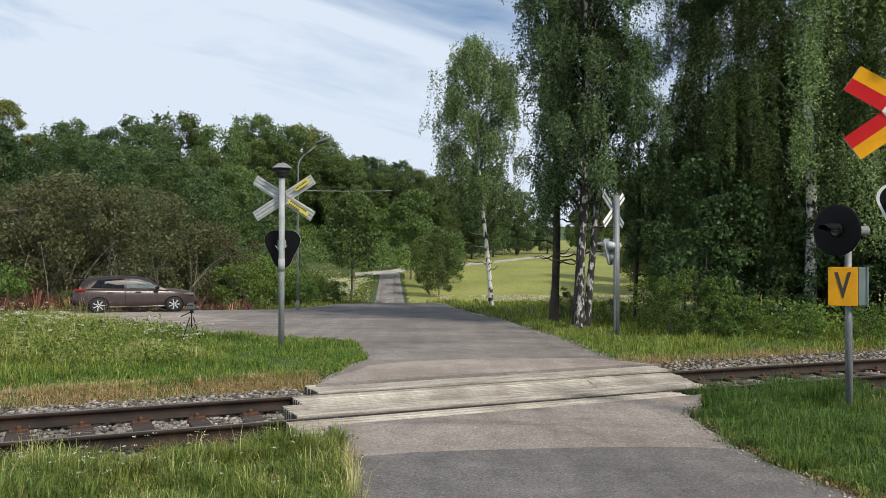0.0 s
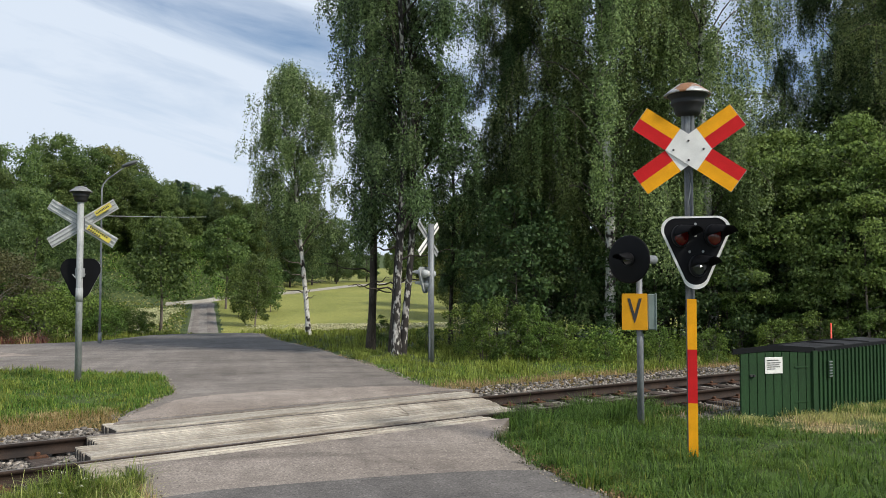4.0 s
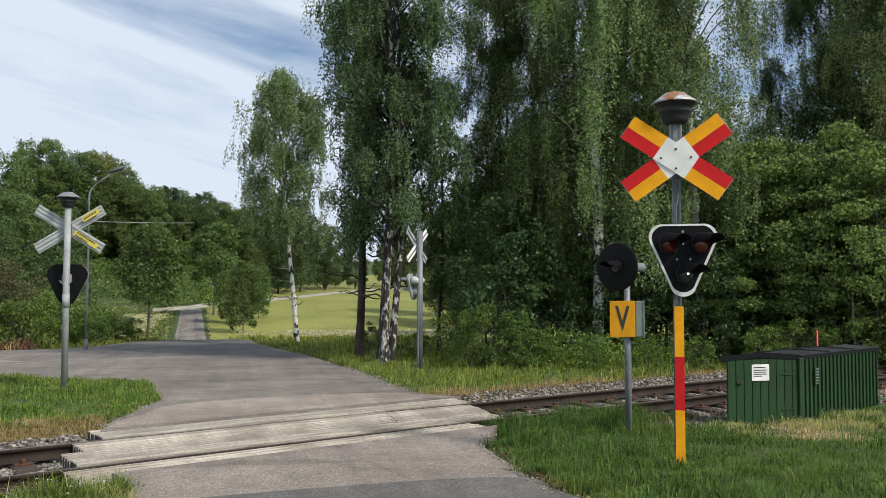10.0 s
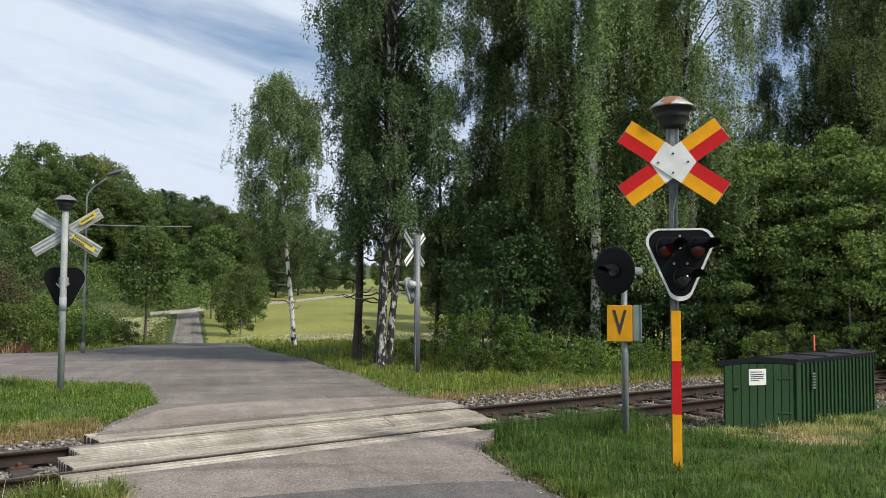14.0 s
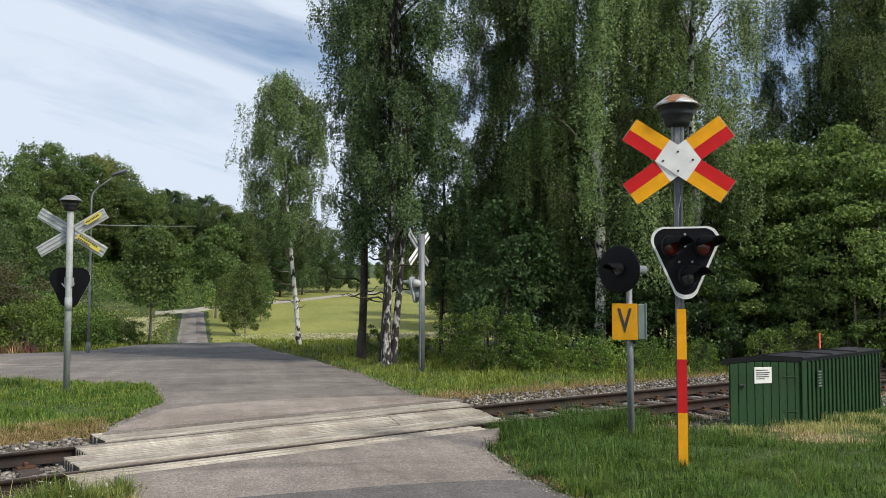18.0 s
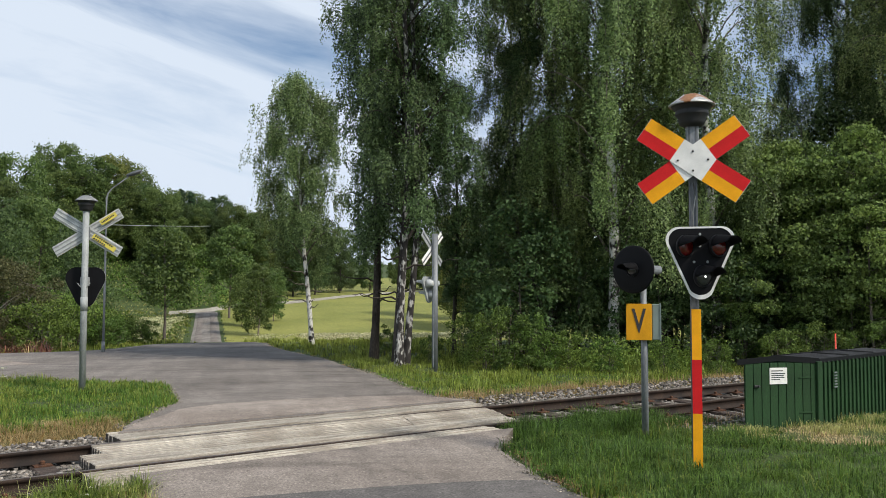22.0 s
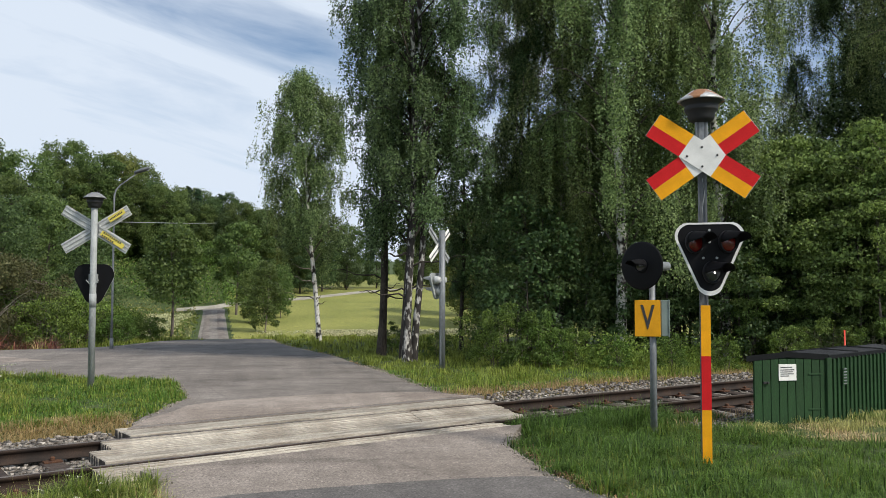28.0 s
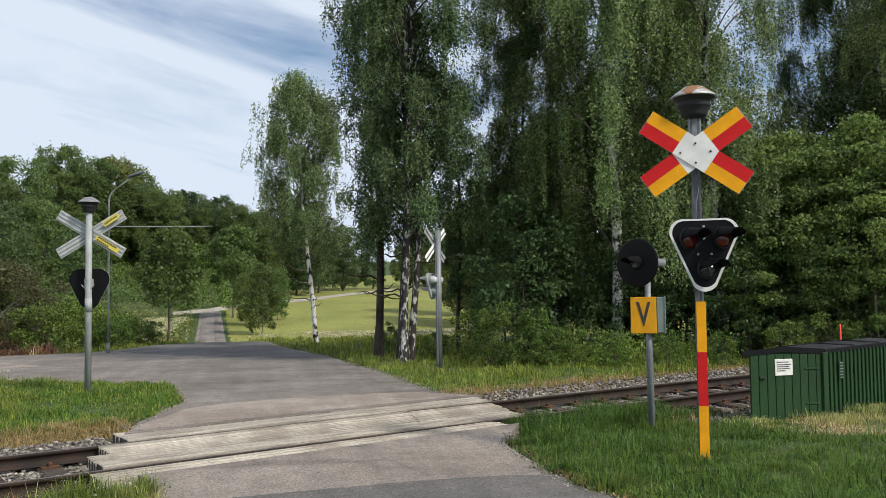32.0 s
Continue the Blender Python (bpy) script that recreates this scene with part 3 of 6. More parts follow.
strip_path("field_track", [(-11.5, 110.9), (-9, 111), (-6.5, 111.2), (-2.2, 115), (2.8, 122), (11.6, 135), (21.4, 150), (60, 195)], 1.35, GRAVEL_ROAD, "pale gravel track crossing the meadow")


# ---- railway ----
def along(u0, u1, step):
    us = np.arange(u0, u1 + 1e-6, step)
    return us, track_v(us)


def build_rail(name, off, parent):
    """A rail of its true section along the track."""
    prof = [(-0.07, 0.0), (0.07, 0.0), (0.07, 0.012), (0.012, 0.032), (0.012, 0.115), (0.036, 0.125), (0.036, 0.15), (0.028, 0.157), (-0.028, 0.157), (-0.036, 0.15), (-0.036, 0.125), (-0.012, 0.115), (-0.012, 0.032), (-0.07, 0.012)]
    us, vs = along(-40, 110, 0.75)
    n = len(prof)
    co = []
    for u, v in zip(us, vs):
        for a, z in prof:
            co.append(W(u, v + off + a, z - 0.157))
    co = np.array(co)
    q = []
    for i in range(len(us) - 1):
        for k in range(n):
            a, b = i * n + k, i * n + (k + 1) % n
            q.append((a, a + n, b + n, b))
    me = quick_mesh(name, co, np.array(q), None, RUST)
    me.materials.append(RAILTOP)
    me.polygons.foreach_set("material_index", np.tile([1 if k == 7 else 0 for k in range(n)], len(us) - 1).astype(np.int32))
    return part(name, me, None, parent, "rusty steel rail with a worn top")


def build_track():
    tr = thing("railway_track")
    tagged(tr, "single railway track with rusty rails on old timber sleepers", "railway track", kind="structure")
    build_rail("rail", -0.7525, tr)
    build_rail("rail", 0.7525, tr)
    bm = box_bm(0.24, 2.5, 0.14, 0.012)
    me = bpy.data.meshes.new("sleeper")
    bm.to_mesh(me)
    bm.free()
    me.materials.append(SLEEPER)
    plate = bpy.data.meshes.new("tie_plate")
    bm = join_bm(box_bm(0.2, 0.36, 0.024, 0.004), box_bm(0.05, 0.05, 0.05, 0.01, (0, 0.1, 0.03)), box_bm(0.05, 0.05, 0.05, 0.01, (0, -0.1, 0.03)))
    bm.to_mesh(plate)
    bm.free()
    plate.materials.append(TIE_RUST)
    rs = random.Random(4)
    u = -11.73
    while u < 60:
        v = float(track_v(u))
        slope = math.atan(-0.0044 * max(u - 3, 0))
        if not (2.9 < u < 8.3):
            s = part("sleeper", me, None, tr)
            s.matrix_basis = Matrix.Translation(W(u, v, -0.238)) @ pose(0, 0, 0, 0, 0, math.degrees(TH + slope) + rs.uniform(-1.5, 1.5))
            if -5 < u < 26:
                for o in (-0.7525, 0.7525):
                    p = part("tie_plate", plate, None, tr)
                    p.matrix_basis = Matrix.Translation(W(u, v + o, -0.161)) @ pose(0, 0, 0, 0, 0, math.degrees(TH + slope))
        u += 0.635


def build_ballast():
    us, vs = along(-60, 140, 1.0)
    offs = np.array([-2.0, -1.55, -0.8, 0, 0.8, 1.55, 2.3])
    zs = np.array([-0.4, -0.235, -0.215, -0.215, -0.2, -0.1, -0.3])
    U, O = np.meshgrid(us, offs, indexing="ij")
    V = vs[:, None] + O
    X, Y = U * CT - V * ST, U * ST + V * CT
    Z = np.broadcast_to(zs, X.shape)
    idx = np.arange(X.size).reshape(X.shape)
    q = np.stack([idx[:-1, :-1], idx[1:, :-1], idx[1:, 1:], idx[:-1, 1:]], -1).reshape(-1, 4)
    bed = tagged(new("ballast_bed", quick_mesh("ballast_bed", np.stack([X, Y, Z], -1).reshape(-1, 3), q, None, GRAVEL)), "grey crushed stone bed under the track", "ballast", kind="structure")
    # loose stones
    rs = np.random.RandomState(9)
    bm = bmesh.new()
    bmesh.ops.create_cube(bm, size=1.35)
    bmesh.ops.triangulate(bm, faces=bm.faces[:])
    base = np.array([v.co[:] for v in bm.verts])
    tri = np.array([[v.index for v in f.verts] for f in bm.faces])
    bm.free()
    n = 22000
    u = np.r_[rs.uniform(-9, 3.2, n // 2), rs.uniform(7.8, 32, n - n // 2)]
    o = rs.uniform(-1.85, 2.15, n)
    k = 2600
    u[-k:] = rs.uniform(9.3, 20, k)
    o[-k:] = -rs.uniform(1.5, 3.0, k)
    u[-2 * k:-k] = rs.uniform(8.6, 22, k)
    o[-2 * k:-k] = rs.uniform(1.2, 2.1, k)
    u[-3 * k:-2 * k] = rs.uniform(-8, 3.1, k)
    o[-3 * k:-2 * k] = rs.uniform(1.0, 1.75, k)
    o = np.where((u < 3.5) & (o > 1.78), rs.uniform(-1.5, 1.7, n), o)
    v = track_v(u) + o
    flat = np.interp(np.abs(o), [1.6, 2.3], [-0.26, 0.0])
    heap = np.interp(o, [-1.85, -1.5, 0, 0.95, 1.3, 1.8, 2.2, 2.5], [-0.3, -0.215, -0.205, -0.195, -0.13, -0.08, -0.05, -0.03])
    z = np.where(o < -1.85, flat, heap) + rs.uniform(-0.01, 0.02, n)
    size = rs.uniform(0.016, 0.04, n)
    sc = size[:, None] * rs.uniform(0.5, 1.3, (n, 3)) * np.array([1.15, 0.9, 0.7])
    ang = rs.uniform(0, 6.28, n)
    jit = base[None] * (1 + rs.uniform(-0.3, 0.3, (n, len(base), 1)))
    p = jit * sc[:, None]
    px, py = p[..., 0] * np.cos(ang)[:, None] - p[..., 1] * np.sin(ang)[:, None], p[..., 0] * np.sin(ang)[:, None] + p[..., 1] * np.cos(ang)[:, None]
    X, Y = u * CT - v * ST, u * ST + v * CT
    co = np.stack([px + X[:, None], py + Y[:, None], p[..., 2] + z[:, None]], -1).reshape(-1, 3)
    t = (tri[None] + (np.arange(n) * len(base))[:, None, None]).reshape(-1, 3)
    tagged(new("ballast_stones", quick_mesh("ballast_stones", co, None, t, STONE)), "loose grey and brownish crushed ballast stones", "stones", kind="stuff")


def track_off(x, y):
    u, v = uv_of(x, y)
    return v - track_v(u)


def edge_gravel():
    """Loose grit and small stones along the frayed edges of the asphalt."""
    rs = np.random.RandomState(31)
    bm = bmesh.new()
    bmesh.ops.create_cube(bm, size=1.35)
    bmesh.ops.triangulate(bm, faces=bm.faces[:])
    base = np.array([v.co[:] for v in bm.verts])
    tri = np.array([[v.index for v in f.verts] for f in bm.faces])
    bm.free()
    x, y = rs.uniform(-4, 9, 90000), rs.uniform(4, 22, 90000)
    ok = on_road(x, y, 0.16) & ~on_road(x, y, -0.14) & (np.abs(track_off(x, y)) > 1.7)
    x, y = x[ok][:2000], y[ok][:2000]
    n = len(x)
    sc = rs.uniform(0.005, 0.014, n)[:, None] * rs.uniform(0.6, 1.2, (n, 3))
    p = base[None] * (1 + rs.uniform(-0.3, 0.3, (n, len(base), 1))) * sc[:, None]
    co = p + np.stack([x, y, base_z(x, y) + 0.018], 1)[:, None]
    t = (tri[None] + (np.arange(n) * len(base))[:, None, None]).reshape(-1, 3)
    tagged(new("edge_gravel", quick_mesh("edge_gravel", co.reshape(-1, 3), None, t, GRIT)), "loose grit along the frayed asphalt edges", "gravel", kind="stuff")


def build_deck():
    deck = thing("timber_crossing")
    tagged(deck, "weathered grey timber planks filling the level crossing", "level crossing", kind="structure")
    rs = random.Random(11)

    def plank(u0, u1, v0, v1, z=0.0, thick=0.12, mt=PLANK):
        L, wd = u1 - u0, v1 - v0
        bm = box_bm(L, wd, thick, 0.009)
        # end faces get the dark wood, which paints in their shade
        for fc in bm.faces:
            fc.material_index = 1 if abs(fc.normal.x) > 0.9 else 0
        p = part("plank", bm, mt, deck)
        p.data.materials.append(PLANK_SHADED)
        p.matrix_basis = Matrix.Translation(W((u0 + u1) / 2, (v0 + v1) / 2, z - thick / 2 + rs.uniform(-0.009, 0.006))) @ pose(0, 0, 0, rs.uniform(-0.4, 0.4), 0, math.degrees(TH) + rs.uniform(-0.05, 0.05))

    def band(va, vb, n, left, split=None, right=None):
        w = (vb - va) / n
        for i in range(n):
            a, b = va + i * w + 0.014, va + (i + 1) * w - 0.014
            r = right or 8.2 + 0.4 * ((a + b) / 2 - 9.17)
            if split:
                s = split + 0.45 * (a - 9.8)
                plank(left, s - 0.004, a, b)
                plank(s + 0.004, r, a, b)
            else:
                plank(left, r, a, b)

    band(8.5, 9.0, 6, 2.3, None, 7.5)
    band(9.24, 9.52, 1, 2.5)
    band(9.53, 9.93, 4, 2.5, 6.85)
    band(9.94, 10.53, 6, 2.77, 6.85)
    band(10.7, 11.06, 1, 3.17)
    band(11.07, 11.38, 2, 3.17)
    for v, w in ((9.17, 0.05), (10.62, 0.05)):
        plank(2.6, 8.3, v - w / 2, v + w / 2, -0.05, 0.08, PLANK_SHADED)
    for v, l in ((8.57, 2.35), (9.26, 2.52), (9.96, 2.8), (10.72, 3.2)):
        plank(l, 8.0 + 0.4 * (v - 9.17), v, v + 0.45, -0.122, 0.14, PLANK_SHADED)


# ---- signals ----
BLINK_MASKS = []

def cross_sign(parent, y, face, arm=1.19, wide=0.265, tilt=35):
    """Two crossed boards; face: True for the striped front, False for the bare back with stiffening ribs."""
    for k, s in enumerate((-1, 1)):
        turn = pose(0, y - (0.006 if s > 0 else -0.006), 0, 0, s * tilt, 0)
        h = arm / 2
        board = part("cross_board", box_bm(arm, 0.008, wide, 0.002), ALU, parent)
        board.matrix_basis = turn
        c = 0.19
        for side in (-1, 1):
            a, b = (-h + 0.004, -c) if side < 0 else (c, h - 0.004)
            up = 0.25 * wide
            for z, m, nm in ((up, YELLOW, "yellow_stripe"), (-up, RED, "red_stripe")):
                # red lies towards the middle height on each arm
                zz = z if side * s < 0 else -z
                st = part(nm, box_bm(b - a, 0.003, wide / 2 - 0.001), m, board)
                st.matrix_basis = Matrix.Translation(((a + b) / 2, -0.006, zz))
        ce = part("white_centre", box_bm(2 * c, 0.003, wide), WHITE, board)
        ce.matrix_basis = Matrix.Translation((0, -0.006, 0))
        for bx, bz in ((-0.15, 0.0), (0.148, 0.0), (0.0, 0.09), (0.0, -0.11)) if s > 0 else ():
            bl = part("bolt", cyl_bm(0.011, 0.009, 0.008, 8, pose(0, 0, 0, 90)), BLACK, board)
            q = pose(0, 0, 0, 0, -s * tilt, 0) @ Vector((bx, 0, bz))
            bl.matrix_basis = Matrix.Translation((q.x, -0.008, q.z))
        for z in (-0.07, 0.0, 0.07):
            rib = part("rib", box_bm(arm * 0.99, 0.012, 0.018, 0.003), GALV, board)
            rib.matrix_basis = Matrix.Translation((0, 0.01, z))


def rounded_triangle(size, r, n=8, tall=1.03):
    """Outline of a downward triangle with rounded corners: x and z, centred on its width; top at z = 0."""
    w, h = size, size * tall
    corners = [(-w / 2 + r, -r, 80, 210), (0, -h + r * 0.95, 215, 325), (w / 2 - r, -r, -30, 100)]
    pts = []
    for cx, cz, a0, a1 in corners:
        for i in range(n + 1):
            a = radians(a0 + (a1 - a0) * i / n)
            pts.append((cx + r * math.cos(a), cz + r * math.sin(a)))
    return pts


def hood(r, depth, yaw=0.0):
    """A sun hood: the upper half of a tube that narrows to a tip, open below, pointing to -y."""
    bm = bmesh.new()
    rings = []
    for j in range(7):
        f = j / 6
        ring = []
        half = radians(100 - 40 * f)
        for i in range(15):
            a = math.pi / 2 + half * (i / 7 - 1)
            ring.append(bm.verts.new((r * (1 - 0.12 * f) * math.cos(a), -depth * f, r * (1 - 0.05 * f) * math.sin(a) - 0.02 * f)))
        rings.append(ring)
    for a, b in zip(rings, rings[1:]):
        for i in range(14):
            q = bm.faces.new((a[i], a[i + 1], b[i + 1], b[i]))
            q.smooth = True
    g = bmesh.ops.solidify(bm, geom=bm.faces[:], thickness=0.004)
    return bm


def lamp_head(parent, x, y, z, r, lens_mat, name, aim=0.0):
    ring = part("lamp_housing", lathe([(r * 1.12, 0), (r * 1.14, 0.03), (r * 1.02, 0.04), (r * 1.0, 0.012)], 24), HOODS, parent)
    ring.matrix_basis = Matrix.Translation((x, y, z)) @ pose(0, 0, 0, 0, 0, aim) @ pose(0, 0, 0, 90)
    prof = [(r * math.cos(a), 0.012 + 0.03 * math.sin(a)) for a in (0.0, 0.3, 0.6, 0.9, 1.2, 1.45)]
    le = part(name, lathe([(r, 0.0)] + prof, 24), lens_mat, ring)
    le.matrix_basis = pose(0, 0, 0.006)
    hd = part("hood", hood(r * 1.13, 0.24), HOODS, ring)
    hd.matrix_basis = pose(0, 0, 0.02, -90)


def bell(parent, z, warm=True):
    b = part("bell_body", lathe([(0.08, -0.02), (0.12, 0.0), (0.135, 0.03), (0.14, 0.075), (0.165, 0.1), (0.172, 0.115), (0.165, 0.14), (0.17, 0.16), (0.205, 0.192), (0.21, 0.2), (0.06, 0.23)]), BELL_DARK, parent)
    b.matrix_basis = pose(0, 0, z) if warm else pose(0, 0, z + 0.03) @ Matrix.Diagonal((0.86, 0.86, 0.86, 1))
    c = part("bell_cover", lathe([(0.2, 0.204), (0.236, 0.198), (0.24, 0.208), (0.21, 0.232), (0.13, 0.29), (0.1, 0.31), (0.08, 0.318), (0.03, 0.32)]), DOME if warm else DOME_GREY, b, "grey steel bell cover with rust patches" if warm else "grey steel bell cover")


def light_signal(name, x, y, yaw, H, label, near=True):
    """Post with bell, crossed boards and a three-lamp backboard; the front faces -y before it is turned by yaw."""
    s = thing(name, pose(x, y, float(ground_z(x, y)) - 0.03, 0, 0, yaw))
    tagged(s, label, "crossing signal", "crossing light signals")
    h = H + 0.03
    if near:
        part("post", join_bm(box_bm(0.085, 0.075, h - 0.3, 0.006, (0, 0, (h - 0.3) / 2)), box_bm(0.02, 0.012, h - 0.5, 0.002, (-0.034, -0.042, h / 2 - 0.1)), box_bm(0.02, 0.012, h - 0.5, 0.002, (0.034, -0.042, h / 2 - 0.1))), GALV_DARK, s, "dark weathered steel channel post")
        part("bell_bracket", box_bm(0.13, 0.09, 0.28, 0.01, (0.0, 0, h - 0.42)), GALV_MID, s, "bolted steel bell bracket")
    else:
        part("post", cyl_bm(0.06, 0.058, h - 0.25, 20), GALV, s, "galvanised round steel post")
        part("sleeve", cyl_bm(0.065, 0.065, 0.25, 20, pose(0, 0, 1.55)), GALV, s)
    bell(s, h - 0.34, near)
    cr = part("cross_bracket", box_bm(0.1, 0.05, 0.2, 0.006), GALV_DARK, s)
    cr.matrix_basis = pose(0, -0.06, h - 0.72 - 0.0)
    if near:
        cross_sign(cr, -0.035, True)
    else:
        cross_sign(cr, -0.035, True, 1.44, 0.21, 31)
    bz = h - 1.41 if near else h - 1.37
    size, rr, tall = (0.675, 0.135, 1.085) if near else (0.76, 0.2, 0.98)
    bb = part("backboard", slab(rounded_triangle(size, rr, 8, tall), 0.012), BLACK, s, "black triangular signal board")
    bb.matrix_basis = pose(0.055, -0.17, bz)
    edge = rounded_triangle(size, rr, 8, tall)
    inner = [(px * 0.915, -0.5 * size + (pz + 0.5 * size) * 0.915 + 0.01) for px, pz in edge]
    bm = bmesh.new()
    n = len(edge)
    ra = [[bm.verts.new((px, yy, pz)) for px, pz in ring] for yy, ring in ((-0.012, edge), (-0.012, inner), (-0.004, edge), (-0.004, inner))]
    for i in range(n):
        j = (i + 1) % n
        bm.faces.new((ra[0][i], ra[0][j], ra[1][j], ra[1][i]))
        bm.faces.new((ra[0][j], ra[0][i], ra[2][i], ra[2][j]))
        bm.faces.new((ra[1][i], ra[1][j], ra[3][j], ra[3][i]))
    part("white_border", bm, WHITE, bb)
    for lx, lz, m, nm in ((-0.152, -0.2, LENS_RED, "red_lens"), (0.165, -0.2, LENS_RED, "red_lens"), (0.012, -0.505, LENS_CLEAR, "clear_lens")):
        lamp_head(bb, lx, -0.03, lz, 0.1 if near else 0.088, m, nm, 38 if near else 0)
    for lx, lz in ((-0.15, -0.19), (0.15, -0.19), (0, -0.48)) if near else ():
        back = part("lamp_case", lathe([(0.1, 0), (0.1, 0.06), (0.07, 0.13), (0.03, 0.15)], 20), BLACK, bb)
        back.matrix_basis = pose(lx, 0.008, lz, -90)
    for bx, bz2 in ((0.0, -0.2), (-0.06, -0.36), (0.07, -0.36), (0.0, -0.08)):
        bo = part("bolt", cyl_bm(0.014, 0.012, 0.012, 8, pose(0, 0, 0, 90)), GALV, bb)
        bo.matrix_basis = pose(bx, -0.006, bz2)
    if near:
        lens = [o for o in bb.children_recursive if o.name.startswith("clear_lens")][0]
        for gx, gy in ((0.032, 0.012), (0.005, -0.004)):
            gl = part("lamp_glint", cyl_bm(0.011, 0.009, 0.004, 10, pose(gx, gy, 0.042)), BULB, lens, "small glint of the white flashing lamp")
        # added dark half-disc, no part of the signal: covers the glints half the time
        bm = bmesh.new()
        rim = [bm.verts.new((0.05 * math.cos(a), 0.05 * math.sin(a), 0.0)) for a in np.linspace(-math.pi * 0.53, math.pi * 0.53, 15)]
        hub = bm.verts.new((-0.012, 0, 0))
        fcs = [bm.faces.new((hub, p, q)) for p, q in zip(rim, rim[1:])]
        bmesh.ops.solidify(bm, geom=fcs, thickness=0.002)
        sh = part("flasher_shutter", bm, LENS_CLEAR, lens.parent, "added dark half-disc that turns to hide the lamp's glints")
        sh.matrix_basis = pose(0.02, 0.004, 0.058)
        BLINK_MASKS.append(sh)
    hold = part("board_arm", box_bm(0.06, 0.16, 0.06, 0.006), GALV_DARK, s)
    hold.matrix_basis = pose(0, -0.09, bz - 0.3)
    if near:
        z0 = 0.06
        for k, (a, b) in enumerate(((z0, 0.6), (0.6, 1.145), (1.145, 1.66))):
            st = part("red_band" if k == 1 else "yellow_band", box_bm(0.094, 0.004, b - a, 0.001), RED if k == 1 else YELLOW, s, "red reflective band" if k == 1 else "yellow reflective band")
            st.matrix_basis = pose(0.014, -0.052, (a + b) / 2)
        cable = part("cable", tube([(0.0, -0.06, h - 0.95), (0.02, -0.06, h - 1.1), (-0.005, -0.058, h - 1.25), (0.0, -0.055, h - 1.4)], 0.006, 6), GALV, s)
    else:
        # service labels on the backs of the boards
        for n_, (dx, dz, tilt, L) in enumerate(((0.33, -0.2, 32.5, 0.5), (0.4, 0.26, -32.5, 0.34))):
            lb = part("service_label", box_bm(L, 0.004, 0.098), LABEL_YELLOW, cr, "yellow service label with dark writing")
            lb.matrix_basis = pose(-dx, 0.022, dz, 0, -tilt, 0)
            for r_ in range(2 if n_ == 0 else 1):
                for k_ in range(9 if r_ == 0 else 6):
                    tx = part("writing", box_bm(L * 0.055, 0.002, 0.034), INK, lb)
                    tx.matrix_basis = pose(0.4 * L - k_ * L * 0.09, 0.003, (0.028 if n_ == 0 else 0.0) - 0.056 * r_)
        wire = part("cable_loop", tube([(-0.12 + 0.24 * i / 10, 0.03, bz - 0.3 - 0.1 * math.sin(math.pi * i / 10)) for i in range(11)], 0.008, 6), GALV, s)
        for cx_ in (-0.05, 0.05):
            cb = part("clamp", box_bm(0.02, 0.15, 0.16, 0.003), GALV, s)
            cb.matrix_basis = pose(cx_ + 0.03, -0.08, bz - 0.27)
    return s


def v_signal(x, y, yaw):
    s = thing("distant_signal", pose(x, y, float(ground_z(x, y)) - 0.03, 0, 0, yaw))
    tagged(s, "grey post with round black lamp board and yellow plate lettered V", "railway signal")
    part("post", join_bm(cyl_bm(0.038, 0.038, 2.0, 14), box_bm(0.014, 0.014, 1.2, 0.002, (0.04, 0, 0.6))), GALV_MID, s)
    disc = part("lamp_board", lathe([(0.3, 0), (0.3, 0.006), (0.28, 0.012), (0.02, 0.016)], 36), BLACK, s, "round black lamp board")
    disc.matrix_basis = pose(-0.12, -0.1, 2.12, 0, 0, -34) @ pose(0, 0, 0, 90)
    lamp_head(disc, 0, 0, 0, 0.075, LENS_CLEAR, "clear_lens")
    for o in disc.children:
        o.matrix_basis = pose(-0.0, 0.0, 0.014)
    tubec = part("lamp_tube", cyl_bm(0.055, 0.055, 0.38, 18), GALV_MID, s, "grey steel lamp tube")
    tubec.matrix_basis = pose(0, 0, 0, 0, 0, 0) @ Matrix.Translation((-0.1, -0.08, 2.12)) @ pose(0, 0, 0, 0, 0, -52) @ pose(0, 0, 0, -90)
    pl = part("plate", box_bm(0.31, 0.05, 0.45, 0.004), PLATE_YELLOW, s, "yellow plate with a black V")
    pl.matrix_basis = pose(-0.06, -0.06, 1.47)
    fo = bpy.data.curves.new("letter", "FONT")
    fo.body, fo.size, fo.align_x, fo.align_y, fo.extrude, fo.offset = "V", 0.42, "CENTER", "CENTER", 0.002, 0.006
    tmp = bpy.data.objects.new("tmp", fo)
    me = bpy.data.meshes.new_from_object(tmp)
    bpy.data.objects.remove(tmp)
    le = part("letter", me, INK, pl)
    le.matrix_basis = Matrix.Translation((0, -0.0275, 0.0)) @ pose(0, 0, 0, 90) @ Matrix.Diagonal((0.64, 1, 1, 1))
    bx = part("relay_box", join_bm(box_bm(0.1, 0.2, 0.44, 0.008), box_bm(0.015, 0.22, 0.46, 0.003, (0.05, 0, 0))), BOX_GREEN, s, "grey-green steel relay box")
    bx.matrix_basis = pose(0.15, 0.03, 1.47)
    return s


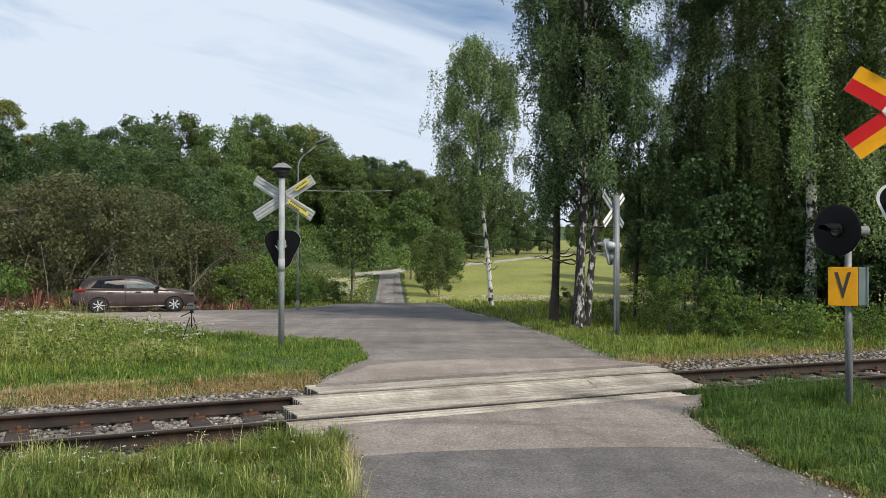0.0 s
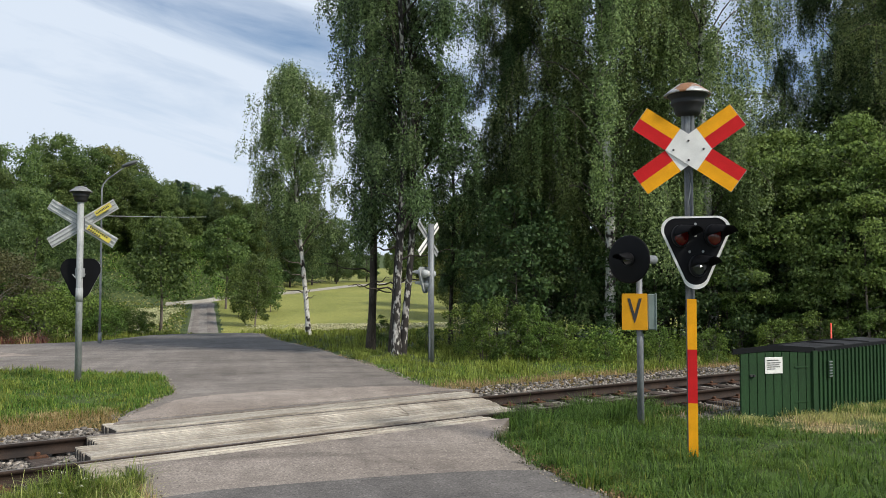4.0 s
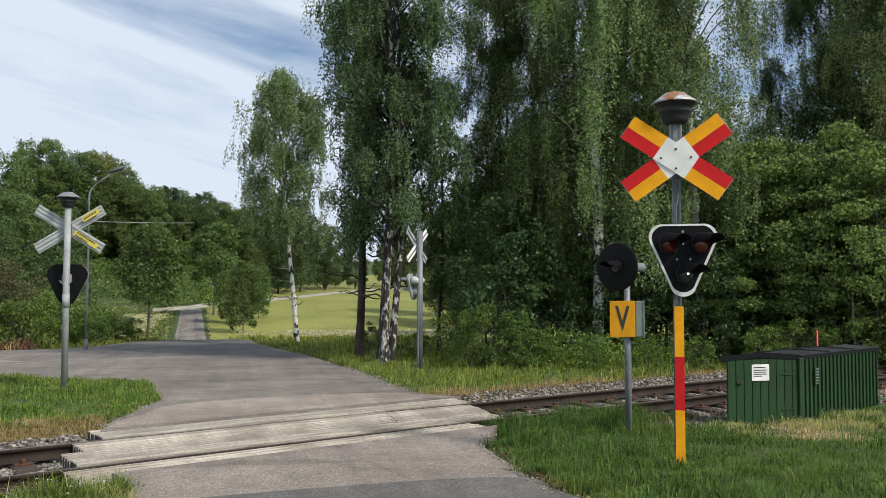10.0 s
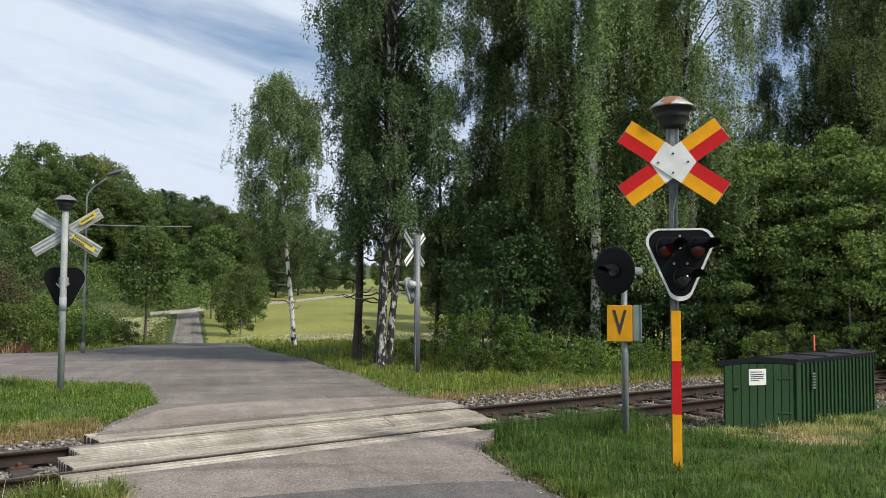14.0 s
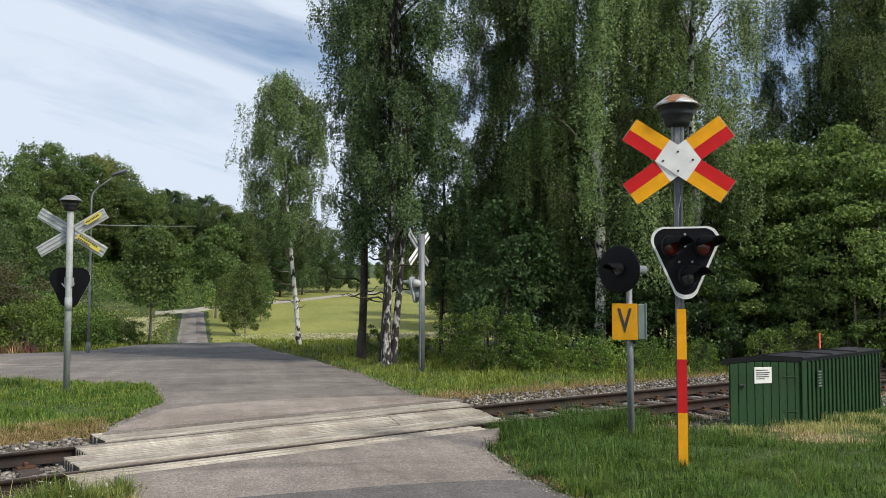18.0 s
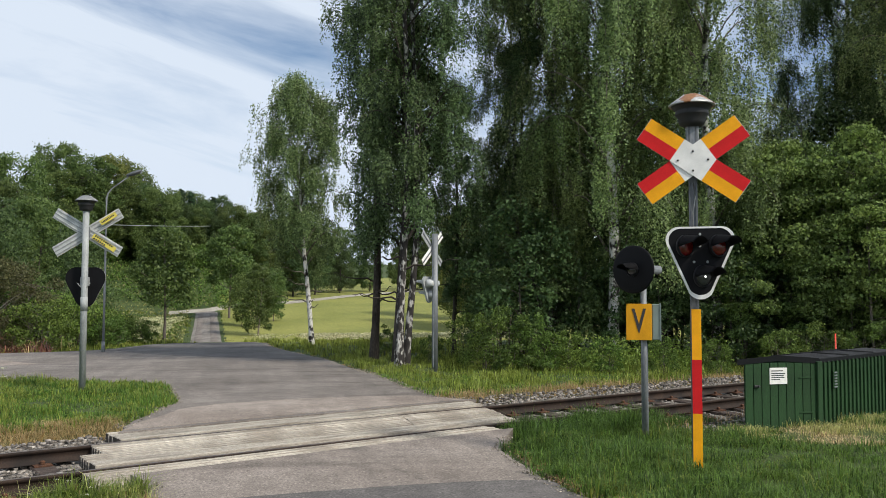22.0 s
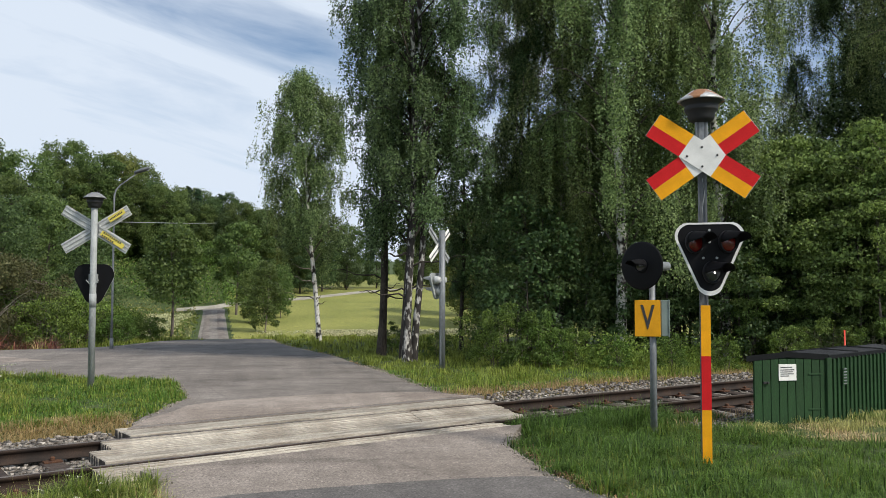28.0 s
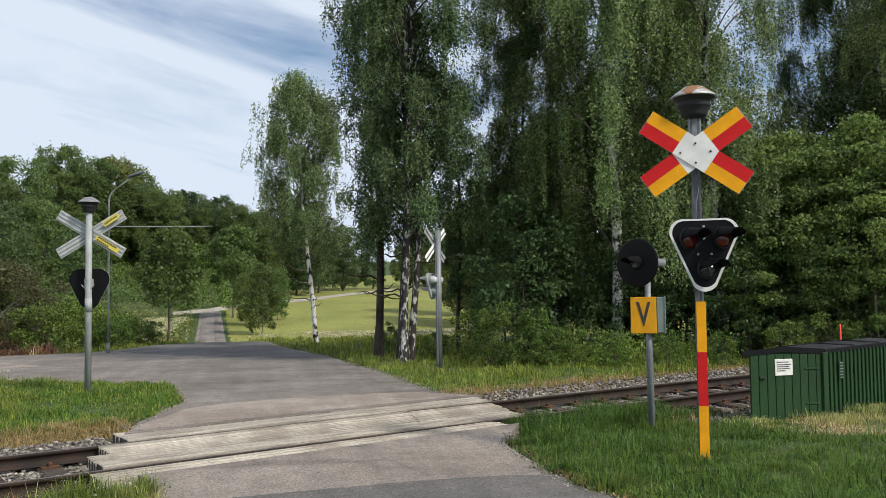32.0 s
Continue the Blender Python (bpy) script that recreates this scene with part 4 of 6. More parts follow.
def plain_cross(x, y, yaw, H):
    """The silver post on the far side: cross boards seen almost edge on, with a lamp unit."""
    s = thing("crossing_post", pose(x, y, float(ground_z(x, y)) - 0.03, 0, 0, yaw))
    tagged(s, "grey steel post with white crossed boards and a lamp unit", "crossing signal", "crossing light signals")
    part("post", join_bm(cyl_bm(0.075, 0.075, H, 16), box_bm(0.03, 0.03, H - 0.3, 0.004, (0.07, 0, H / 2))), GALV_MID, s)
    cr = part("cross_bracket", box_bm(0.08, 0.05, 0.2, 0.006), GALV_DARK, s)
    cr.matrix_basis = pose(-0.02, -0.06, H - 0.36)
    for sgn in (-1, 1):
        b = part("cross_board", box_bm(1.2, 0.012, 0.18, 0.003), WHITE if sgn > 0 else GALV, cr, "white crossed board" if sgn > 0 else "grey ribbed back of a crossed board")
        b.matrix_basis = pose(0, -0.03 + 0.008 * sgn, 0, 0, sgn * 38, 0)
        rb = part("rib", box_bm(1.18, 0.014, 0.03, 0.003), GALV_DARK, b)
        rb.matrix_basis = pose(0, 0.012, 0)
    bb = part("lamp_unit", slab(rounded_triangle(0.62, 0.13), 0.05), GALV, s, "grey lamp unit seen from the side")
    bb.matrix_basis = pose(-0.02, -0.18, H - 1.05)
    for lx, lz in ((-0.14, -0.17), (0.14, -0.17), (0, -0.44)):
        c = part("lamp_case", lathe([(0.1, 0), (0.1, 0.08), (0.07, 0.16), (0.03, 0.18)], 16), ALU, bb)
        c.matrix_basis = pose(lx, 0.03, lz, -90)
        hd = part("hood", hood(0.105, 0.24), ALU, bb)
        hd.matrix_basis = pose(lx, -0.02, lz)
    return s


# ---- hut ----
def build_hut():
    a, b, c = Vector((6.35, 10.33, 0)), Vector((7.48, 10.37, 0)), Vector((9.75, 11.66, 0))
    d1, d2 = (b - a), (c - b)
    w, L = d1.length, d2.length
    ex = d1.normalized()
    yaw = math.degrees(math.atan2(ex.y, ex.x))
    s = thing("relay_hut", pose(a.x, a.y, -0.06, 0, 0, yaw))
    tagged(s, "low green board-clad equipment hut with black felt roof", "hut")
    inv = pose(0, 0, 0, 0, 0, -yaw)
    e2 = inv @ d2
    far = e2.normalized()
    H, ridge = 0.94, 0.035
    # body: a skewed box, the front along x and the side along far
    p = [Vector((0, 0, 0)), Vector((w, 0, 0)), Vector((w, 0, 0)) + e2, e2.copy()]
    verts = [q + Vector((0, 0, z)) for z in (0, H) for q in p]
    part("body", mesh_of("body", verts, [(0, 1, 5, 4), (1, 2, 6, 5), (2, 3, 7, 6), (3, 0, 4, 7), (4, 5, 6, 7), (3, 2, 1, 0)]), HUT_GREEN, s)
    board = bpy.data.meshes.new("board")
    bm = box_bm(0.118, 0.022, H - 0.03, 0.004)
    bm.to_mesh(board)
    bm.free()
    board.materials.append(HUT_GREEN)
    slat = bpy.data.meshes.new("cover_board")
    bm = box_bm(0.03, 0.03, H - 0.03, 0.005)
    bm.to_mesh(slat)
    bm.free()
    slat.materials.append(HUT_GREEN)
    n = int(w / 0.12)
    for i in range(n):
        o = part("board", board, None, s)
        o.matrix_basis = Matrix.Translation(((i + 0.5) * w / n, -0.012, H / 2))
    m2 = int(L / 0.13)
    ang = math.degrees(math.atan2(far.y, far.x))
    for i in range(m2):
        q = Vector((w, 0, 0)) + far * ((i + 0.5) * L / m2)
        o = part("board", board, None, s)
        o.matrix_basis = Matrix.Translation((q.x + 0.01 * far.y, q.y - 0.01 * far.x, H / 2)) @ pose(0, 0, 0, 0, 0, ang)
        q = Vector((w, 0, 0)) + far * ((i + 1.0) * L / m2)
        o = part("cover_board", slat, None, s)
        o.matrix_basis = Matrix.Translation((q.x + 0.032 * far.y, q.y - 0.032 * far.x, H / 2)) @ pose(0, 0, 0, 0, 0, ang)
    post = part("corner_board", box_bm(0.1, 0.1, H - 0.01, 0.006), HUT_GREEN, s)
    post.matrix_basis = Matrix.Translation((w, 0, H / 2)) @ pose(0, 0, 0, 0, 0, ang / 2)
    # roof: low gable whose ridge runs along the length
    over = 0.06
    back = far * (L + over)
    f0 = -far * over
    rp = [Vector((-over, 0, 0)), Vector((w / 2, 0, 0)), Vector((w + over, 0, 0))]
    zs = [H - 0.01, H + ridge, H - 0.01]
    v = []
    for off in (f0, back):
        for q, z in zip(rp, zs):
            v.append(q + off + Vector((0, 0, z)))
    for off in (f0, back):
        for q, z in zip(rp, zs):
            v.append(q + off + Vector((0, 0, z + 0.045)))
    part("roof", mesh_of("roof", v, [(6, 7, 10, 9), (7, 8, 11, 10), (0, 3, 4, 1), (1, 4, 5, 2), (0, 1, 7, 6), (1, 2, 8, 7), (3, 9, 10, 4), (4, 10, 11, 5), (0, 6, 9, 3), (2, 5, 11, 8)]), ROOF_FELT, s, "black roofing felt roof")
    fas = part("fascia", mesh_of("fascia", [q + f0 * 1.08 + Vector((0, 0, z + dz)) for dz in (-0.025, 0.05) for q, z in zip(rp, zs)] + [q + f0 * 0.9 + Vector((0, 0, z + dz)) for dz in (-0.025, 0.05) for q, z in zip(rp, zs)],
                                   [(0, 1, 4, 3), (1, 2, 5, 4), (6, 9, 10, 7), (7, 10, 11, 8), (3, 4, 10, 9), (4, 5, 11, 10), (0, 6, 7, 1), (1, 7, 8, 2), (0, 3, 9, 6), (2, 8, 11, 5)]), ROOF_EDGE, s, "black roof edge board")
    sid = part("eave_board", box_bm(L + 2 * over, 0.02, 0.055, 0.004), ROOF_EDGE, s)
    mid = Vector((w + over, 0, H + 0.0)) + far * (L / 2)
    sid.matrix_basis = Matrix.Translation(mid) @ pose(0, 0, 0, 0, 0, ang)
    for t in (0.33, 0.66):
        for k in (0, 1):
            q0, q1 = rp[k] + Vector((0, 0, zs[k] + 0.05)), rp[k + 1] + Vector((0, 0, zs[k + 1] + 0.05))
            ba = part("roof_batten", tube([q0 + far * (L * t), q1 + far * (L * t)], 0.014, 6), ROOF_EDGE, s)
    # notice, lock, louvre
    no = part("notice", box_bm(0.27, 0.012, 0.22, 0.003), WHITE, s, "white notice with small unreadable writing")
    no.matrix_basis = pose(0.5, -0.03, 0.75)
    for i, (L_, z) in enumerate(((0.18, 0.07), (0.21, 0.035), (0.19, 0.008), (0.2, -0.019), (0.13, -0.046))):
        ln = part("writing", box_bm(L_, 0.002, 0.011), INK, no)
        ln.matrix_basis = pose(-0.11 + L_ / 2, -0.008, z)
    for zz in (0.25, 0.72):
        hi = part("hinge", box_bm(0.22, 0.006, 0.022, 0.002), HUT_GREEN, s)
        hi.matrix_basis = pose(w - 0.2, -0.032, zz)
    hd = part("lock", join_bm(box_bm(0.08, 0.02, 0.03, 0.004), cyl_bm(0.015, 0.015, 0.03, 10, pose(0.02, 0, 0, 90))), INK, s)
    hd.matrix_basis = pose(0.17, -0.035, 0.62)
    q = Vector((w, 0, 0)) + far * 0.42
    lv = part("louvre", box_bm(0.11, 0.012, 0.24, 0.003), HUT_GREEN, s)
    lv.matrix_basis = Matrix.Translation((q.x + 0.05 * far.y, q.y - 0.05 * far.x, 0.66)) @ pose(0, 0, 0, 0, 0, ang)
    for i in range(6):
        sl = part("slat", box_bm(0.09, 0.012, 0.016, 0.002), GALV_MID, lv)
        sl.matrix_basis = pose(0, -0.014, -0.1 + i * 0.04, 25)
    return s


def marker_stick(x, y):
    s = thing("marker_stick", pose(x, y, float(ground_z(x, y)) - 0.02))
    tagged(s, "thin orange-red plastic marker stick beside the track", "marker")
    part("stick", cyl_bm(0.016, 0.014, 1.36, 10), ORANGE_STICK, s)
    part("base_peg", cyl_bm(0.03, 0.03, 0.12, 10), BLACK, s)


# ---- street lamp ----
def street_lamp(x, y):
    s = thing("street_lamp", pose(x, y, float(ground_z(x, y)) - 0.05))
    tagged(s, "slim grey street lamp with a curved arm", "street lamp")
    pts = [(0, 0, z) for z in (0, 2, 4, 5.75)] + [(0.05, 0, 5.95), (0.2, 0, 6.14), (0.78, 0, 6.6)]
    part("pole", tube(pts, [0.045, 0.042, 0.038, 0.034, 0.026, 0.022, 0.02], 12), GALV_MID, s)
    hd = part("lamp_head", lathe([(0.03, -0.3), (0.09, -0.25), (0.13, 0), (0.12, 0.2), (0.05, 0.3)], 16), GALV_DARK, s)
    hd.matrix_basis = pose(0.95, 0, 6.72, 0, 68, 0) @ Matrix.Diagonal((0.6, 1, 1, 1))
    part("foot", cyl_bm(0.07, 0.065, 0.45, 14), GALV_MID, s)


def overhead_line():
    a, b = Vector((-5.68, 33.35, 4.33)), Vector((-3.7, 61.9, 6.55))
    pts = [a.lerp(b, i / 12) - Vector((0, 0, 0.03 * math.sin(math.pi * i / 12))) for i in range(13)]
    w = part("overhead_line", tube(pts, 0.017, 6), GALV)
    tagged(w, "pale overhead cable strung from the lamp post to the trees", "cable")


# ---- car ----
def build_car(x, y, yaw):
    z0 = float(ground_z(x, y)) + 0.02
    s = thing("parked_car", pose(x, y, z0, 0, 0, yaw) @ Matrix.Diagonal((0.97, 0.97, 0.86, 1)))
    tagged(s, "parked brown metallic five-door hatchback on the lay-by", "car")
    # side outline, nose at +x: x, low z, waist z, roof z
    X = [-2.22, -2.15, -2.0, -1.7, -1.3, -0.9, -0.4, 0.1, 0.5, 0.9, 1.25, 1.6, 1.95, 2.15, 2.25]
    low = [0.5, 0.38, 0.3, 0.24, 0.2, 0.2, 0.2, 0.2, 0.2, 0.2, 0.2, 0.22, 0.24, 0.3, 0.42]
    waist = [0.8, 0.95, 1.0, 1.02, 1.02, 1.0, 0.98, 0.97, 0.96, 0.96, 0.95, 0.91, 0.83, 0.73, 0.58]
    half = [0.7, 0.78, 0.83, 0.86, 0.88, 0.885, 0.89, 0.89, 0.885, 0.88, 0.87, 0.84, 0.76, 0.66, 0.55]
    sec = [(-1.0, 0.0), (-1.0, 0.35), (-0.985, 0.62), (-0.955, 0.86), (-0.9, 1.0), (-0.45, 1.06), (0, 1.08)]
    sec = [(a, h) for a, h in sec] + [(-a, h) for a, h in sec[-2::-1]]
    v, f = [], []
    n = len(sec)
    for i in range(len(X)):
        for a, h in sec:
            zz = low[i] + (waist[i] - low[i]) * min(h, 1.08)
            v.append((X[i], a * half[i], zz))
    for i in range(len(X) - 1):
        for k in range(n - 1):
            f.append((i * n + k, i * n + k + 1, (i + 1) * n + k + 1, (i + 1) * n + k))
        f.append((i * n + n - 1, i * n, (i + 1) * n, (i + 1) * n + n - 1))
    f.append(tuple(range(n)))
    f.append(tuple(range((len(X) - 1) * n + n - 1, (len(X) - 1) * n - 1, -1)))
    body = part("body", mesh_of("body", v, f, CAR_PAINT, True), None, s, "brown metallic body")
    # cabin with raked screens
    cx = [-2.02, -1.9, -1.5, -1.0, -0.45, 0.1, 0.55, 1.15]
    cz = [1.08, 1.38, 1.5, 1.55, 1.56, 1.52, 1.38, 0.96]
    ch = [0.7, 0.67, 0.67, 0.68, 0.69, 0.69, 0.71, 0.79]
    bz = [1.0, 1.0, 1.02, 1.0, 0.98, 0.96, 0.95, 0.93]
    v, f = [], []
    for i in range(len(cx)):
        wl = 0.8
        v += [(cx[i] if i else -2.1, -wl, bz[i]), (cx[i], -ch[i] - 0.05, (bz[i] + cz[i]) / 2 + 0.1 * (cz[i] - bz[i])), (cx[i], -ch[i] + 0.05, cz[i] - 0.02), (cx[i], 0, cz[i]), (cx[i], ch[i] - 0.05, cz[i] - 0.02), (cx[i], ch[i] + 0.05, (bz[i] + cz[i]) / 2 + 0.1 * (cz[i] - bz[i])), (cx[i], wl, bz[i])]
    for i in range(len(cx) - 1):
        for k in range(6):
            f.append((i * 7 + k, i * 7 + k + 1, (i + 1) * 7 + k + 1, (i + 1) * 7 + k))
    f += [tuple(range(7)), tuple(range(7 * 7 + 6, 7 * 7 - 1, -1))]
    part("cabin", mesh_of("cabin", v, f, CAR_ROOF, True), None, s)
    # side windows
    for sd in (-1, 1):
        for nm, pts in (("rear_window", [(-1.62, 1.06), (-1.35, 1.4), (-0.5, 1.45), (-0.44, 1.03)]), ("front_window", [(-0.36, 1.03), (-0.42, 1.45), (0.08, 1.42), (0.5, 1.26), (0.82, 1.01)])):
            bm = bmesh.new()
            vs = [bm.verts.new((px, sd * (0.815 - (pz - 1.0) * 0.27), pz)) for px, pz in pts]
            fc = bm.faces.new(vs if sd < 0 else vs[::-1])
            bmesh.ops.solidify(bm, geom=[fc], thickness=0.012)
            part(nm, bm, CAR_GLASS if nm == "rear_window" else CAR_GLASS_REFLECT, s, "dark tinted window" if nm == "rear_window" else "car side window with a pale reflection put into its colour")
        part("mirror", box_bm(0.18, 0.16, 0.12, 0.04, (0.72, sd * 0.98, 1.05), 2), BLACK, s)
        part("sill", box_bm(2.1, 0.04, 0.05, 0.01, (0.0, sd * 0.87, 0.26)), CHROME, s, "bright sill strip")
        for hx in (-0.95, 0.05):
            part("door_handle", box_bm(0.2, 0.03, 0.03, 0.008, (hx, sd * 0.885, 0.88)), CHROME, s)
        for gx in (-0.42, 0.75):
            part("door_gap", box_bm(0.01, 0.012, 0.66, 0, (gx, sd * 0.884, 0.62)), BLACK, s)
        part("tail_lamp", box_bm(0.38, 0.1, 0.09, 0.02, (-1.98, sd * 0.78, 0.98), 2), LAMP_RED, s, "red tail lamp")
        part("head_lamp", box_bm(0.42, 0.12, 0.1, 0.03, (1.9, sd * 0.72, 0.76), 2), LAMP_CLEAR, s, "clear head lamp")
        for wx in (-1.35, 1.35):
            arch = part("wheel_arch", cyl_bm(0.36, 0.36, 0.04, 28, pose(wx, sd * 0.87 - (0.0 if sd > 0 else 0.04) + 0.0, 0.33, -90)), BLACK, s)
            wl = part("wheel", lathe([(0.2, -0.1), (0.3, -0.1), (0.325, -0.07), (0.325, 0.07), (0.3, 0.1), (0.2, 0.1)], 32), TYRE, s, "black tyre")
            wl.matrix_basis = pose(wx, sd * 0.83, 0.325, 90)
            rim = part("rim", lathe([(0.225, 0.07), (0.23, 0.102), (0.205, 0.108), (0.2, 0.085), (0.05, 0.08)], 28), RIM_DARK, wl)
            rim.matrix_basis = pose(0, 0, 0.0, 0 if sd < 0 else 180)
            for k in range(7):
                sp = part("spoke", box_bm(0.19, 0.042, 0.025, 0.008, (0.12, 0, 0.1 if sd < 0 else -0.1)), RIM, wl)
                sp.matrix_basis = pose(0, 0, 0, 0, 0, 360 / 7 * k)
    part("windscreen", mesh_of("windscreen", [(1.08, -0.72, 0.985), (1.08, 0.72, 0.985), (0.58, 0.6, 1.395), (0.58, -0.6, 1.395)], [(0, 1, 2, 3)], CAR_GLASS), None, s)
    part("rear_screen", mesh_of("rear_screen", [(-2.115, 0.65, 1.05), (-2.115, -0.65, 1.05), (-1.94, -0.56, 1.36), (-1.94, 0.56, 1.36)], [(0, 1, 2, 3)], CAR_GLASS), None, s)
    part("roof_spoiler", box_bm(0.25, 1.1, 0.04, 0.015, (-1.95, 0, 1.46)), BLACK, s)
    part("bumper", box_bm(0.12, 1.3, 0.14, 0.04, (2.2, 0, 0.36), 2), BLACK, s)
    part("rear_bumper", box_bm(0.12, 1.5, 0.2, 0.04, (-2.18, 0, 0.42), 2), BLACK, s)
    return s


def tripod(x, y):
    s = thing("camera_tripod", pose(x, y, float(ground_z(x, y)), 0, 0, 15) @ Matrix.Diagonal((0.8, 0.8, 0.8, 1)))
    tagged(s, "small video camera on a black tripod in the grass", "tripod")
    for k in range(3):
        a = radians(90 + 120 * k)
        leg = part("leg", tube([(0.05 * math.cos(a), 0.05 * math.sin(a), 0.72), (0.3 * math.cos(a), 0.3 * math.sin(a), 0)], [0.014, 0.01], 8), BLACK if k else GALV, s)
        br = part("brace", tube([(0, 0, 0.5), (0.14 * math.cos(a), 0.14 * math.sin(a), 0.5)], 0.007, 6), BLACK, s)
    part("column", cyl_bm(0.016, 0.016, 0.4, 10, pose(0, 0, 0.45)), BLACK, s)
    part("pan_handle", tube([(0, 0, 0.86), (-0.26, -0.05, 0.74)], 0.012, 8), BLACK, s)
    part("tilt_head", box_bm(0.09, 0.07, 0.08, 0.015, (0, 0, 0.86)), BLACK, s)
    part("video_camera", join_bm(box_bm(0.2, 0.09, 0.11, 0.02, (0, 0, 0.96), 2), cyl_bm(0.04, 0.038, 0.1, 14, pose(0.09, 0, 0.96, 0, 90))), GALV_DARK, s, "small grey video camera")
    part("microphone_cover", box_bm(0.2, 0.1, 0.1, 0.04, (-0.02, 0, 1.04), 3), GALV_DARK, s, "grey furry microphone cover")


build_track()
build_ballast()
build_deck()
edge_gravel()
light_signal("light_signal", 4.41, 8.04, -26, 3.88, "crossing signal with red and yellow cross, bell and dark lamps")
light_signal("light_signal", -3.2, 16.87, 168, 3.7, "crossing signal seen from behind with bare metal cross", near=False)
plain_cross(4.18, 20.48, -131, 3.42)
v_signal(4.71, 9.88, -24)
build_hut()
marker_stick(10.2, 13.64)
street_lamp(-5.7, 33.4)
overhead_line()
build_car(-11.6, 32.0, 26)
tripod(-5.15, 17.45)


# ---- plants ----
def unit(a):
    return a / (np.linalg.norm(a, axis=1)[:, None] + 1e-9)


def leaf_quads(p, size, rs, droop=0.0, ratio=0.62):
    """Diamond leaves or petals at p in any direction; droop 1 hangs them down."""
    n = len(p)
    a = rs.normal(size=(n, 3))
    a[:, 2] = a[:, 2] * (1 - droop) - droop * 1.2
    nr = rs.normal(size=(n, 3))
    a = unit(a - nr * ((a * nr).sum(1) / ((nr * nr).sum(1) + 1e-9))[:, None])
    b = unit(np.cross(a, nr))
    s = (size * rs.uniform(0.7, 1.3, n))[:, None]
    v = np.stack([p + a * s * 0.5, p + b * s * 0.5 * ratio, p - a * s * 0.5, p - b * s * 0.5 * ratio], 1)
    return v.reshape(-1, 3)


def leaf_mesh(name, p, size, rs, material, droop=0.0, ratio=0.62):
    co = leaf_quads(p, size, rs, droop, ratio)
    return quick_mesh(name, co, np.arange(len(co)).reshape(-1, 4), None, material)


def crown_mesh(name, p, nr, size, rs, material, droop=0.0, ratio=0.8):
    """Three-cornered leaves at p that face nr."""
    n = len(p)
    a = rs.normal(size=(n, 3))
    a[:, 2] -= droop * 2.0
    nr = unit(nr)
    a = unit(a - nr * (a * nr).sum(1)[:, None])
    b = np.cross(nr, a)
    s = (size * rs.uniform(0.65, 1.35, n))[:, None]
    co = np.stack([p + a * s * 0.6, p - a * s * 0.4 + b * s * 0.5 * ratio, p - a * s * 0.4 - b * s * 0.5 * ratio], 1).reshape(-1, 3)
    return quick_mesh(name, co, None, np.arange(3 * n).reshape(-1, 3), material)


def tubes_mesh(name, lines, material, seg=5):
    """Many tapered branches in one mesh: each a list of (point, radius)."""
    co, q = [], []
    k = 0
    ang = np.arange(seg) * 2 * math.pi / seg
    for pts, rad in lines:
        pts, rad = np.asarray(pts, float), np.asarray(rad, float)
        d = np.gradient(pts, axis=0)
        d /= np.linalg.norm(d, axis=1)[:, None] + 1e-9
        ref = np.array([0, 0, 1.0]) if abs(d[0, 2]) < 0.9 else np.array([1.0, 0, 0])
        a = np.cross(d, ref)
        a /= np.linalg.norm(a, axis=1)[:, None] + 1e-9
        b = np.cross(d, a)
        ring = pts[:, None] + rad[:, None, None] * (np.cos(ang)[None, :, None] * a[:, None] + np.sin(ang)[None, :, None] * b[:, None])
        co.append(ring.reshape(-1, 3))
        m = len(pts)
        for i in range(m - 1):
            for j in range(seg):
                q.append((k + i * seg + j, k + i * seg + (j + 1) % seg, k + (i + 1) * seg + (j + 1) % seg, k + (i + 1) * seg + j))
        k += m * seg
    me = quick_mesh(name, np.vstack(co), np.array(q), None, material)
    me.polygons.foreach_set("use_smooth", np.ones(len(q), bool))
    return me


